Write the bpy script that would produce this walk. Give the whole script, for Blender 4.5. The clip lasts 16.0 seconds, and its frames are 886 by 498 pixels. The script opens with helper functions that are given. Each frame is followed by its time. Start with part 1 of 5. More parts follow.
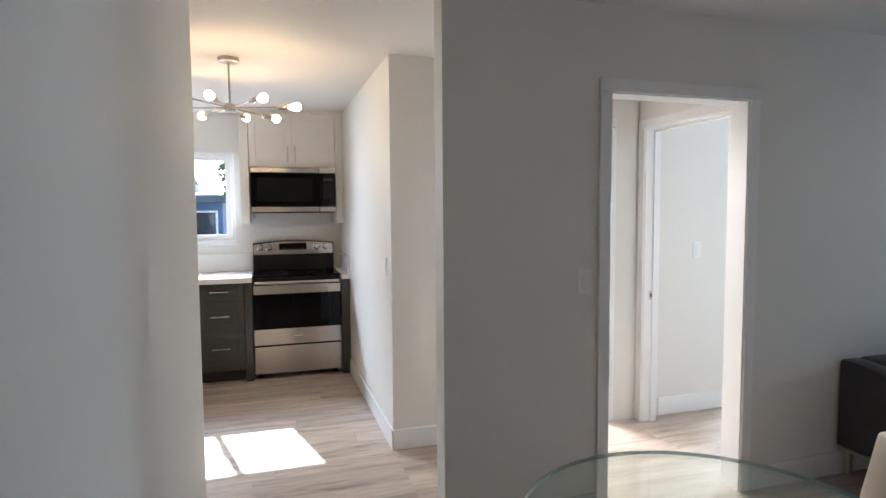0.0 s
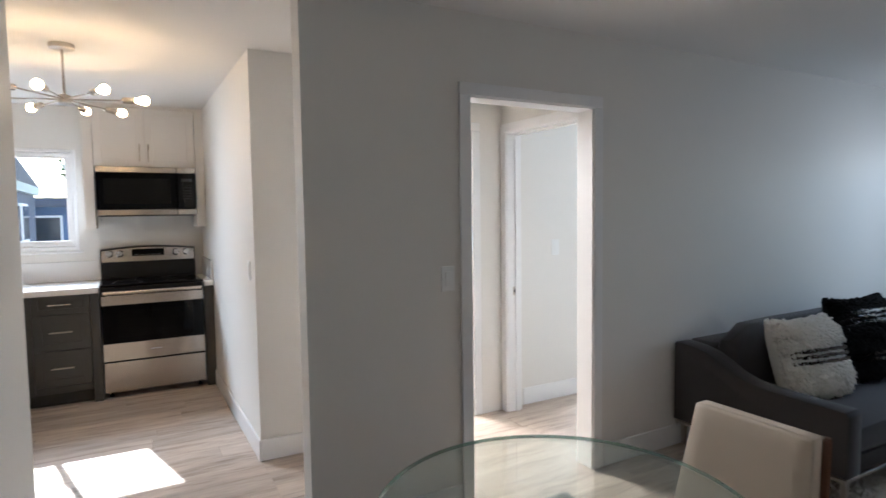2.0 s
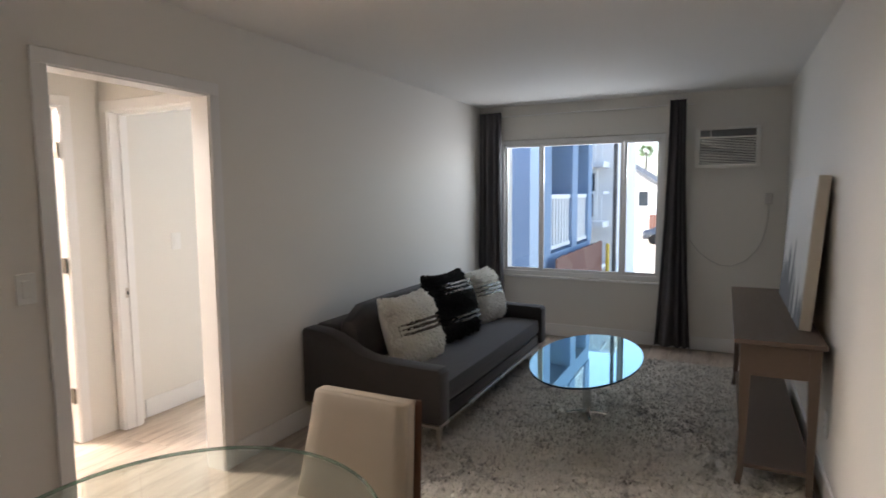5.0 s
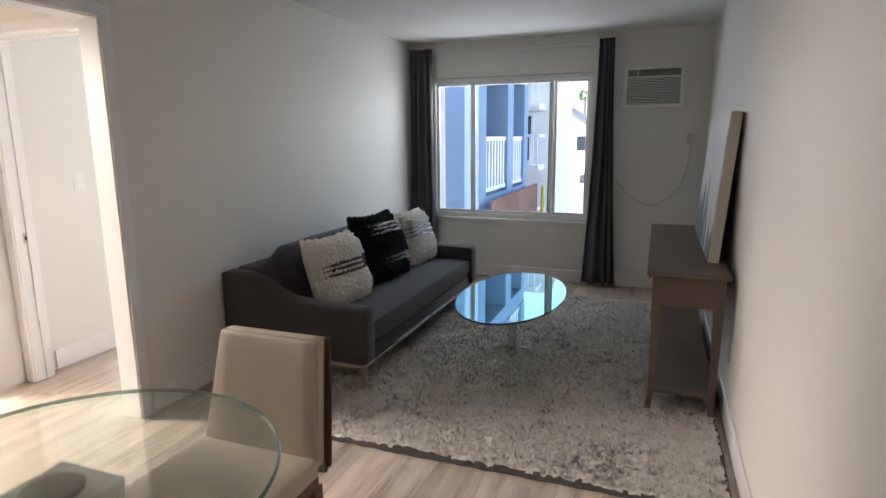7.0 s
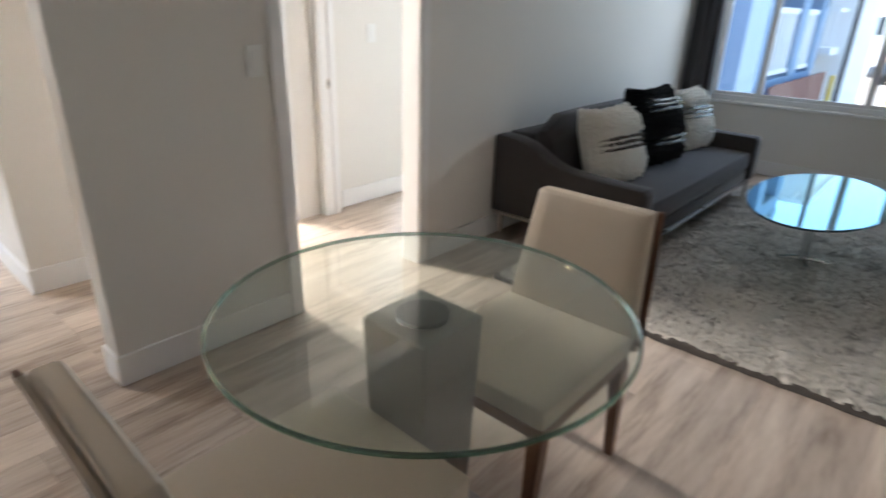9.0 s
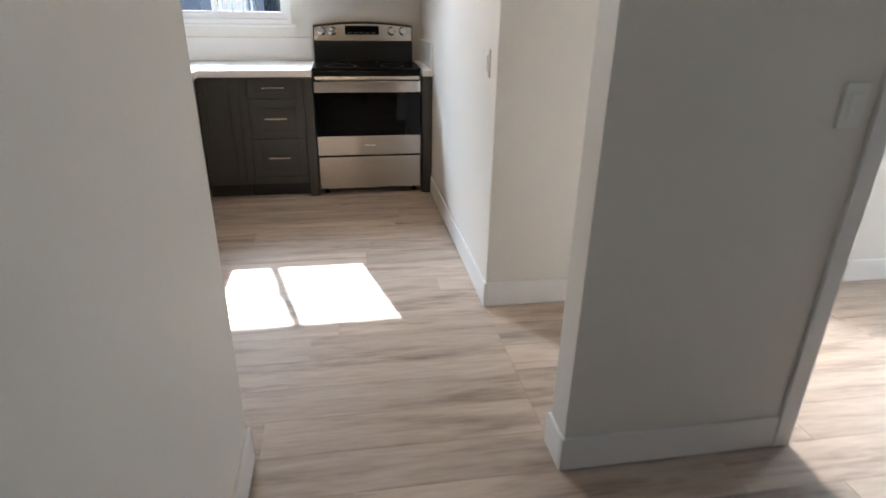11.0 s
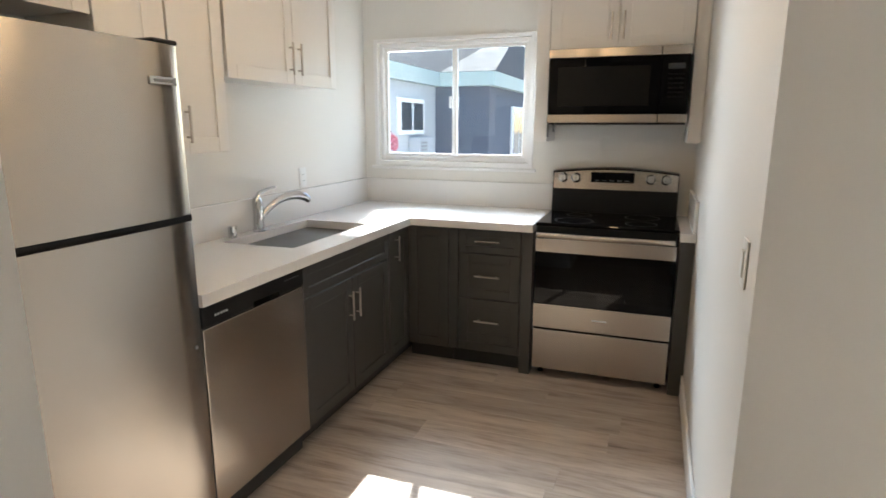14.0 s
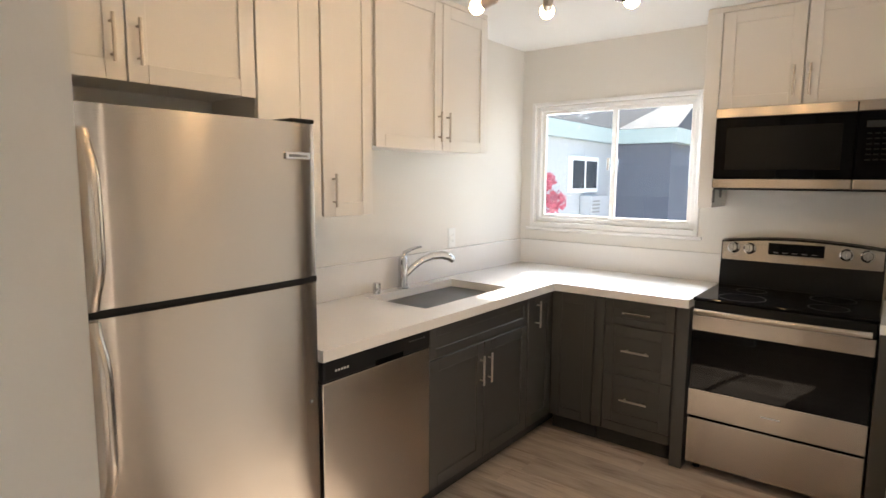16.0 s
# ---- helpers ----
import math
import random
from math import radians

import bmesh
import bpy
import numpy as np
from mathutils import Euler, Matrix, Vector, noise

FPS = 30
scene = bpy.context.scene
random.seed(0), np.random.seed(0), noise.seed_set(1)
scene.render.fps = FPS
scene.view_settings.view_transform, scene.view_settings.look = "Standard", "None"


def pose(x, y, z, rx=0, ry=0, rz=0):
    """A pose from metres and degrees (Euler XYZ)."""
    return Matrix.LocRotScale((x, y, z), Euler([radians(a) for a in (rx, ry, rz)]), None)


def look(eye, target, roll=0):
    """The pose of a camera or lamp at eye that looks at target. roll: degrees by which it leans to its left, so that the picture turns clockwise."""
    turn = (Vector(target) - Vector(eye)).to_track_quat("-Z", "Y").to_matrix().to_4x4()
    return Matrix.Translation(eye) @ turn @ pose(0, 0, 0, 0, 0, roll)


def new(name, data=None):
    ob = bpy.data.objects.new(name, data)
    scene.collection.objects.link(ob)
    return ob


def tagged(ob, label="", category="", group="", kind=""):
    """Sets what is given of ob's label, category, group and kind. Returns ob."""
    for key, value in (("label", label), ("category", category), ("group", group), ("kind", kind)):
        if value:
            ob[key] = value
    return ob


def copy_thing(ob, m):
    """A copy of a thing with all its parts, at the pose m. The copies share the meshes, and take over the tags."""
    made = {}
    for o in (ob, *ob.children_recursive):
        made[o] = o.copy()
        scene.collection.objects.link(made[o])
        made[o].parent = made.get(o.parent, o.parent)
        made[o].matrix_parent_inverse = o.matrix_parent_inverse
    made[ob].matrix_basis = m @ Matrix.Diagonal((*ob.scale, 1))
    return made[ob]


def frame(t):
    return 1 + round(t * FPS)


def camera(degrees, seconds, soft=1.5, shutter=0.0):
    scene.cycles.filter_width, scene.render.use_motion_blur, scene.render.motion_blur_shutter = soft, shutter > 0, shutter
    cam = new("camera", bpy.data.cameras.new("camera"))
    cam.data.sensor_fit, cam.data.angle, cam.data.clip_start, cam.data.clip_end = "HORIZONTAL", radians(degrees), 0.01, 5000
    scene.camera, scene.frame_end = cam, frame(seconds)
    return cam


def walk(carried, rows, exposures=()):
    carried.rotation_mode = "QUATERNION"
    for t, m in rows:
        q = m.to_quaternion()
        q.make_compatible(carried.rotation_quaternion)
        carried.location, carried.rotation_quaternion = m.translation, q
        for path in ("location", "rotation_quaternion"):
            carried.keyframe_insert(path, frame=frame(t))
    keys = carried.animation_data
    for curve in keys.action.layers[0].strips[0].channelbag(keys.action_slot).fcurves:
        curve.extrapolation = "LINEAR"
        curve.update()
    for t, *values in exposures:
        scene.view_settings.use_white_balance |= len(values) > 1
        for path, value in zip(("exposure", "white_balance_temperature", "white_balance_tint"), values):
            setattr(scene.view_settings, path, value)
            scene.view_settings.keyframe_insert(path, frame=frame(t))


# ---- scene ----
cam = camera(75.0, 16.0, shutter=0.4)
PATH = [
    (0, (0.117, 0.104, 1.491), (0.705, 2.010, 1.356), -0.4),
    (0.5, (0.108, 0.091, 1.486), (0.758, 1.978, 1.358), -0.1),
    (1, (0.111, 0.083, 1.480), (0.838, 1.941, 1.349), -0.3),
    (1.5, (0.141, 0.080, 1.478), (0.975, 1.893, 1.347), -0.7),
    (2, (0.180, 0.068, 1.475), (1.148, 1.813, 1.346), -0.8),
    (2.5, (0.176, 0.039, 1.461), (1.310, 1.682, 1.347), -0.8),
    (3, (0.206, 0.011, 1.459), (1.498, 1.532, 1.334), -0.9),
    (3.5, (0.221, 0.056, 1.491), (1.678, 1.418, 1.339), -0.8),
    (4, (0.250, 0.092, 1.501), (1.848, 1.282, 1.335), -0.4),
    (4.5, (0.262, 0.080, 1.493), (1.966, 1.111, 1.317), -0.1),
    (5, (0.256, 0.040, 1.508), (2.046, 0.915, 1.317), -0.5),
    (5.2, (0.261, 0.047, 1.490), (2.080, 0.860, 1.300), -0.6),
    (7.3, (0.348, -0.048, 1.444), (2.185, 0.608, 1.005), 0.5),
    (7.5, (0.350, -0.030, 1.426), (2.163, 0.636, 0.906), 0.9),
    (8, (0.326, 0.014, 1.411), (2.051, 0.774, 0.742), 1.4),
    (8.5, (0.310, 0.180, 1.390), (1.916, 1.120, 0.656), 1.7),
    (9, (0.263, 0.355, 1.361), (1.653, 1.570, 0.591), 1.5),
    (9.5, (0.271, 0.520, 1.353), (1.270, 2.034, 0.511), 1.4),
    (10, (0.230, 0.759, 1.384), (0.895, 2.423, 0.494), 1.9),
    (10.2, (0.215, 0.826, 1.389), (0.784, 2.528, 0.507), 2.0),
    (12.3, (0.220, 1.691, 1.418), (0.241, 3.583, 0.769), -1.0),
    (12.5, (0.262, 1.782, 1.418), (0.225, 3.680, 0.791), -0.9),
    (13, (0.343, 1.952, 1.434), (0.192, 3.864, 0.868), -1.2),
    (13.5, (0.466, 2.067, 1.448), (0.088, 3.963, 0.935), -1.0),
    (14, (0.621, 2.146, 1.465), (-0.049, 3.983, 1.047), 0.1),
    (14.5, (0.679, 2.226, 1.477), (-0.160, 4.001, 1.098), -0.2),
    (15, (0.717, 2.310, 1.488), (-0.298, 4.009, 1.202), -0.8),
    (15.5, (0.737, 2.322, 1.510), (-0.400, 3.946, 1.250), -0.2),
    (16, (0.787, 2.305, 1.518), (-0.439, 3.867, 1.277), 0.4),
]
EXPOSURE = [(0.0, 2.0, 5600, 7), (2.0, 1.9, 5650, 8), (3.5, 1.93, 6000, 10), (5.0, 1.95, 6700, 13), (8.0, 2.2, 6300, 12), (9.5, 2.22, 5900, 7), (10.2, 2.08, 5750, 7), (13.0, 1.8, 5850, 4), (14.5, 1.72, 6200, 6), (15.5, 1.74, 6500, 8), (16.0, 1.94, 6650, 9)]
walk(cam, [(t, look(eye, target, roll)) for t, eye, target, roll in PATH], EXPOSURE)

# ---- light ----
SUN = Vector((0.34, -1.316, -1.0)).normalized()
world = bpy.data.worlds.new("world")
scene.world = world
world.use_nodes = True
wn = world.node_tree.nodes
sky = wn.new("ShaderNodeTexSky")
sky.sky_type = "NISHITA"
sky.sun_disc = False
sky.sun_elevation = math.asin(-SUN.z)
sky.sun_rotation = math.atan2(-SUN.x, -SUN.y)
wn["Background"].inputs[1].default_value = 0.15
world.node_tree.links.new(sky.outputs[0], wn["Background"].inputs[0])

sun = new("sun", bpy.data.lights.new("sun", "SUN"))
sun.data.energy = 5.0
sun.data.angle = radians(0.5)
sun.data.color = (1.0, 0.95, 0.88)
sun.matrix_basis = look(-SUN * 20, (0, 0, 0))


def area_light(name, eye, target, w, h, power, color=(0.85, 0.92, 1.0)):
    """An area lamp that stands in for sky light or fills a room."""
    data = bpy.data.lights.new(name, "AREA")
    data.shape, data.size, data.size_y, data.energy, data.color = "RECTANGLE", w, h, power, color
    ob = new(name, data)
    ob.matrix_basis = look(eye, target)
    return ob


area_light("living_window_light", (6.30, 1.39, 1.81), (2.5, 1.39, 0.6), 1.60, 0.42, 4.5)
area_light("kitchen_window_light", (-1.72, 6.80, 1.70), (0.85, 4.5, 1.1), 0.9, 0.8, 24)
area_light("kitchen_sky_light", (-1.75, 7.5, 2.95), (0.2, 4.6, 0.6), 1.2, 1.0, 92)
# added warm fill behind the hall doorway, no fixture there
area_light("bathroom_fill", (1.7, 5.0, 2.2), (1.95, 2.9, 0.2), 0.6, 0.6, 44, (1.0, 0.91, 0.83))
# added fill lamp inside the bedroom, whose walls have no window
area_light("bedroom_fill", (5.7, 5.2, 1.5), (3.0, 3.6, 0.9), 1.2, 1.2, 30)

# ---- materials ----
def shader(name):
    m = bpy.data.materials.new(name)
    m.use_nodes = True
    return m, m.node_tree.nodes, m.node_tree.links, m.node_tree.nodes["Principled BSDF"]


def mat(name, color, rough=0.5, metal=0.0, vary=0.06, scale=3.0, grain=60.0, bump=0.05, stretch=(1, 1, 1), spec=0.5, coat=0.0, per_object=0.0):
    """Two scales of variation in colour and gloss, and a fine relief."""
    m, n, l, p = shader(name)
    geo = n.new("ShaderNodeNewGeometry")
    mp = n.new("ShaderNodeMapping")
    mp.inputs["Scale"].default_value = stretch
    l.new(geo.outputs["Position"], mp.inputs["Vector"])
    big, fine = n.new("ShaderNodeTexNoise"), n.new("ShaderNodeTexNoise")
    big.inputs["Scale"].default_value, fine.inputs["Scale"].default_value = scale, grain
    big.inputs["Detail"].default_value, fine.inputs["Detail"].default_value = 3, 2
    for t in (big, fine):
        l.new(mp.outputs[0], t.inputs["Vector"])
    mix = n.new("ShaderNodeMix")
    mix.data_type = "RGBA"
    dark, light = [c * (1 - vary) for c in color], [min(1, c * (1 + vary)) for c in color]
    mix.inputs["A"].default_value, mix.inputs["B"].default_value = (*dark, 1), (*light, 1)
    add = n.new("ShaderNodeMath")
    add.operation = "MULTIPLY_ADD"
    add.inputs[1].default_value = 0.6
    l.new(fine.outputs[0], add.inputs[0])
    half = n.new("ShaderNodeMath")
    half.operation = "MULTIPLY"
    half.inputs[1].default_value = 0.4
    l.new(big.outputs[0], half.inputs[0])
    l.new(half.outputs[0], add.inputs[2])
    l.new(add.outputs[0], mix.inputs["Factor"])
    l.new(mix.outputs["Result"], p.inputs["Base Color"])
    rr = n.new("ShaderNodeMapRange")
    rr.inputs["To Min"].default_value, rr.inputs["To Max"].default_value = max(0.02, rough * 0.85), min(1, rough * 1.15)
    l.new(big.outputs[0], rr.inputs["Value"])
    l.new(rr.outputs[0], p.inputs["Roughness"])
    p.inputs["Metallic"].default_value = metal
    p.inputs["Specular IOR Level"].default_value = spec
    p.inputs["Coat Weight"].default_value = coat
    if bump:
        b = n.new("ShaderNodeBump")
        b.inputs["Strength"].default_value, b.inputs["Distance"].default_value = bump, 0.01
        l.new(fine.outputs[0], b.inputs["Height"])
        l.new(b.outputs[0], p.inputs["Normal"])
    return m


def glow(name, color, strength):
    m, n, l, p = shader(name)
    p.inputs["Base Color"].default_value = (*color, 1)
    p.inputs["Emission Color"].default_value = (*color, 1)
    p.inputs["Emission Strength"].default_value = strength
    return m


def glass(name, color=(1, 1, 1), rough=0.0, ior=1.45):
    m, n, l, p = shader(name)
    p.inputs["Base Color"].default_value = (*color, 1)
    p.inputs["Roughness"].default_value = rough
    p.inputs["IOR"].default_value = ior
    p.inputs["Transmission Weight"].default_value = 1.0
    return m


def pane_glass(name, tint=(1, 1, 1), mirror=0.035, sheen=(1, 1, 1)):
    """A thin pane: clear, with a faint mirror."""
    m, n, l, p = shader(name)
    n.remove(p)
    tr, gl, mx, lw = n.new("ShaderNodeBsdfTransparent"), n.new("ShaderNodeBsdfGlossy"), n.new("ShaderNodeMixShader"), n.new("ShaderNodeLayerWeight")
    lw.inputs[0].default_value = 0.5
    pw, fr = n.new("ShaderNodeMath"), n.new("ShaderNodeMath")
    pw.operation, fr.operation = "POWER", "MULTIPLY_ADD"
    pw.inputs[1].default_value, fr.inputs[1].default_value, fr.inputs[2].default_value = 5.0, 0.9, mirror
    l.new(lw.outputs["Facing"], pw.inputs[0])
    l.new(pw.outputs[0], fr.inputs[0])
    tr.inputs[0].default_value = (*tint, 1)
    gl.inputs["Roughness"].default_value = 0.02
    gl.inputs["Color"].default_value = (*sheen, 1)
    l.new(fr.outputs[0], mx.inputs[0])
    l.new(tr.outputs[0], mx.inputs[1])
    l.new(gl.outputs[0], mx.inputs[2])
    l.new(mx.outputs[0], n["Material Output"].inputs[0])
    return m


def plank_wood(name, tones, rough=0.42):
    """Long grain along x, its own tone and offset for each plank."""
    m, n, l, p = shader(name)
    geo, info = n.new("ShaderNodeNewGeometry"), n.new("ShaderNodeObjectInfo")
    off = n.new("ShaderNodeVectorMath")
    off.operation = "MULTIPLY_ADD"
    off.inputs[1].default_value = (1.0, 8.0, 1.0)
    comb = n.new("ShaderNodeCombineXYZ")
    k = n.new("ShaderNodeMath")
    k.operation = "MULTIPLY"
    k.inputs[1].default_value = 97.0
    l.new(info.outputs["Random"], k.inputs[0])
    for i in range(3):
        l.new(k.outputs[0], comb.inputs[i])
    l.new(geo.outputs["Position"], off.inputs[0])
    l.new(comb.outputs[0], off.inputs[2])
    grain = n.new("ShaderNodeTexNoise")
    grain.inputs["Scale"].default_value, grain.inputs["Detail"].default_value, grain.inputs["Distortion"].default_value = 1.6, 6, 0.6
    l.new(off.outputs[0], grain.inputs["Vector"])
    fine = n.new("ShaderNodeTexNoise")
    fine.inputs["Scale"].default_value, fine.inputs["Detail"].default_value = 9.0, 4
    l.new(off.outputs[0], fine.inputs["Vector"])
    ramp = n.new("ShaderNodeValToRGB")
    ramp.color_ramp.elements[0].position, ramp.color_ramp.elements[1].position = 0.27, 0.72
    ramp.color_ramp.elements[0].color, ramp.color_ramp.elements[1].color = (*tones[0], 1), (*tones[2], 1)
    e = ramp.color_ramp.elements.new(0.48)
    e.color = (*tones[1], 1)
    mixv = n.new("ShaderNodeMath")
    mixv.operation = "MULTIPLY_ADD"
    mixv.inputs[1].default_value = 0.3
    l.new(fine.outputs[0], mixv.inputs[0])
    s = n.new("ShaderNodeMath")
    s.operation = "MULTIPLY"
    s.inputs[1].default_value = 0.7
    l.new(grain.outputs[0], s.inputs[0])
    l.new(s.outputs[0], mixv.inputs[2])
    l.new(mixv.outputs[0], ramp.inputs[0])
    hsv = n.new("ShaderNodeHueSaturation")
    v = n.new("ShaderNodeMapRange")
    v.inputs["To Min"].default_value, v.inputs["To Max"].default_value = 0.84, 1.12
    l.new(info.outputs["Random"], v.inputs["Value"])
    l.new(v.outputs[0], hsv.inputs["Value"])
    l.new(ramp.outputs[0], hsv.inputs["Color"])
    l.new(hsv.outputs[0], p.inputs["Base Color"])
    rr = n.new("ShaderNodeMapRange")
    rr.inputs["To Min"].default_value, rr.inputs["To Max"].default_value = rough * 0.8, rough * 1.25
    l.new(grain.outputs[0], rr.inputs["Value"])
    l.new(rr.outputs[0], p.inputs["Roughness"])
    b = n.new("ShaderNodeBump")
    b.inputs["Strength"].default_value, b.inputs["Distance"].default_value = 0.06, 0.004
    l.new(mixv.outputs[0], b.inputs["Height"])
    l.new(b.outputs[0], p.inputs["Normal"])
    return m


def brushed(name, color, rough, turn=0.0):
    """Brushed stainless steel, streaked across the grain."""
    m, n, l, p = shader(name)
    p.inputs["Base Color"].default_value = (*color, 1)
    p.inputs["Metallic"].default_value = 1.0
    geo, mp, nz = n.new("ShaderNodeNewGeometry"), n.new("ShaderNodeMapping"), n.new("ShaderNodeTexNoise")
    mp.inputs["Scale"].default_value = (5, 5, 700)
    l.new(geo.outputs["Position"], mp.inputs["Vector"])
    l.new(mp.outputs[0], nz.inputs["Vector"])
    nz.inputs["Scale"].default_value, nz.inputs["Detail"].default_value = 1.0, 2
    rr = n.new("ShaderNodeMapRange")
    rr.inputs["To Min"].default_value, rr.inputs["To Max"].default_value = rough * 0.965, rough * 1.035
    l.new(nz.outputs[0], rr.inputs["Value"])
    l.new(rr.outputs[0], p.inputs["Roughness"])
    tan = n.new("ShaderNodeTangent")
    tan.direction_type, tan.axis = "RADIAL", "Z"
    l.new(tan.outputs[0], p.inputs["Tangent"])
    p.inputs["Anisotropic"].default_value = 0.95
    p.inputs["Anisotropic Rotation"].default_value = turn
    return m


WALL = mat("wall_paint", (0.76, 0.735, 0.69), 0.62, vary=0.012, scale=1.2, grain=220, bump=0.03)
CEIL = mat("ceiling_paint", (0.80, 0.785, 0.76), 0.8, vary=0.012, scale=1.0, grain=160, bump=0.05)
TRIM = mat("white_trim_paint", (0.82, 0.81, 0.80), 0.32, vary=0.015, scale=4, grain=90, bump=0.015)
FLOOR = plank_wood("oak_planks", ((0.225, 0.167, 0.125), (0.49, 0.402, 0.33), (0.66, 0.57, 0.485)), 0.5)
FLOOR.node_tree.nodes["Principled BSDF"].inputs["Specular IOR Level"].default_value = 0.3
SUBFLOOR = mat("plank_gap", (0.10, 0.08, 0.065), 0.8)
STEEL = brushed("brushed_stainless", (0.52, 0.475, 0.425), 0.23, 0.25)
CHROME = mat("chrome", (0.62, 0.62, 0.62), 0.07, 1.0, vary=0.02, bump=0)
NICKEL = mat("brushed_nickel", (0.55, 0.50, 0.45), 0.28, 1.0, vary=0.04, bump=0.01)
SINKST = mat("satin_steel", (0.20, 0.205, 0.215), 0.28, 1.0, vary=0.05, stretch=(20, 1, 1), bump=0.02)
BLACKG = mat("black_glass", (0.003, 0.003, 0.0035), 0.03, vary=0.1, bump=0, spec=0.16)
BLACKP = mat("black_plastic", (0.008, 0.008, 0.0085), 0.35, vary=0.15, bump=0.03, spec=0.25)
GREYP = mat("grey_plastic", (0.22, 0.22, 0.22), 0.45, vary=0.08)
WHITEP = mat("white_plastic", (0.80, 0.80, 0.78), 0.35, vary=0.02, bump=0.01)
WHITECAB = mat("white_cabinet_paint", (0.80, 0.775, 0.745), 0.30, vary=0.012, scale=5, grain=120, bump=0.01)
GREYCAB = mat("charcoal_cabinet_paint", (0.064, 0.062, 0.058), 0.36, vary=0.05, scale=5, grain=140, bump=0.02)
KICK = mat("dark_kick", (0.035, 0.034, 0.033), 0.5, vary=0.1)
QUARTZ = mat("white_quartz", (0.80, 0.785, 0.765), 0.14, vary=0.03, scale=6, grain=160, bump=0.0)
PANE = pane_glass("window_glass", (0.96, 0.98, 0.99))
TABLEGLASS = pane_glass("clear_glass", (0.925, 0.965, 0.945), 0.085)
GLASSEDGE = glass("green_glass_edge", (0.22, 0.38, 0.31), 0.03)
LABELW = mat("pale_print", (0.6, 0.6, 0.6), 0.5, bump=0)


# ---- building blocks ----
ROOT = {}


def thing(name, at, label, category, group="", kind=""):
    """An Empty at the thing's base, to which its parts are given in world places."""
    ob = new(name)
    ob.empty_display_size = 0.1
    ob.location = at
    ROOT[ob.name] = Vector(at)
    return tagged(ob, label, category, group, kind)


def part(name, bm, material, parent=None, label="", smooth=False):
    """Links a bmesh as one mesh object, under a thing or a part."""
    if parent is not None:
        at = ROOT[parent.name]
        bmesh.ops.translate(bm, verts=bm.verts, vec=-at)
    me = bpy.data.meshes.new(name)
    bmesh.ops.recalc_face_normals(bm, faces=bm.faces)
    bm.to_mesh(me)
    bm.free()
    for poly in me.polygons:
        poly.use_smooth = smooth
    if smooth:
        me.set_sharp_from_angle(angle=radians(40))
    me.materials.append(material)
    ob = new(name, me)
    if parent is not None:
        ob.parent = parent
        ROOT[ob.name] = at
    return tagged(ob, label)


def structure(name, bm, material, label, category, smooth=False):
    return tagged(part(name, bm, material, None, label, smooth), category=category, kind="structure")


def whole(name, bm, material, label, category, group="", smooth=True):
    """A thing of one piece, with its origin at its base."""
    zs = [v.co for v in bm.verts]
    at = Vector(((min(c.x for c in zs) + max(c.x for c in zs)) / 2, (min(c.y for c in zs) + max(c.y for c in zs)) / 2, min(c.z for c in zs)))
    bmesh.ops.translate(bm, verts=bm.verts, vec=-at)
    ob = part(name, bm, material, None, label, smooth)
    ob.location = at
    ROOT[ob.name] = at
    return tagged(ob, category=category, group=group)


def add_box(bm, a, b, bev=0.0, seg=1):
    lo, hi = [min(p, q) for p, q in zip(a, b)], [max(p, q) for p, q in zip(a, b)]
    t = bmesh.new()
    bmesh.ops.create_cube(t, size=1.0)
    for v in t.verts:
        v.co = Vector([lo[i] + (v.co[i] + 0.5) * (hi[i] - lo[i]) for i in range(3)])
    if bev:
        bmesh.ops.bevel(t, geom=t.edges[:], offset=min(bev, 0.45 * min(h - l for l, h in zip(lo, hi))), segments=seg, affect="EDGES", profile=0.5)
    return merge(bm, t)


def merge(bm, t):
    me = bpy.data.meshes.new("tmp")
    t.to_mesh(me)
    t.free()
    bm.from_mesh(me)
    bpy.data.meshes.remove(me)
    return bm


def box(a, b, bev=0.0, seg=1):
    return add_box(bmesh.new(), a, b, bev, seg)


def boxes(*pairs, bev=0.0, seg=1):
    bm = bmesh.new()
    for a, b in pairs:
        add_box(bm, a, b, bev, seg)
    return bm


def add_tube(bm, pts, r, seg=12, cap=True):
    """A round bar along points; r is one radius or one for each point."""
    pts = [Vector(p) for p in pts]
    rs = r if isinstance(r, (list, tuple)) else [r] * len(pts)
    rings, side = [], None
    for i, p in enumerate(pts):
        d = (pts[min(i + 1, len(pts) - 1)] - pts[max(i - 1, 0)]).normalized()
        if side is None:
            side = d.orthogonal().normalized()
        side = (side - d * side.dot(d)).normalized()
        up = d.cross(side)
        rings.append([bm.verts.new(p + (side * math.cos(a) + up * math.sin(a)) * rs[i]) for a in [2 * math.pi * k / seg for k in range(seg)]])
    for p, q in zip(rings, rings[1:]):
        for k in range(seg):
            bm.faces.new((p[k], p[(k + 1) % seg], q[(k + 1) % seg], q[k]))
    if cap:
        bm.faces.new(rings[0][::-1])
        bm.faces.new(rings[-1])
    return bm


def tube(pts, r, seg=12):
    return add_tube(bmesh.new(), pts, r, seg)


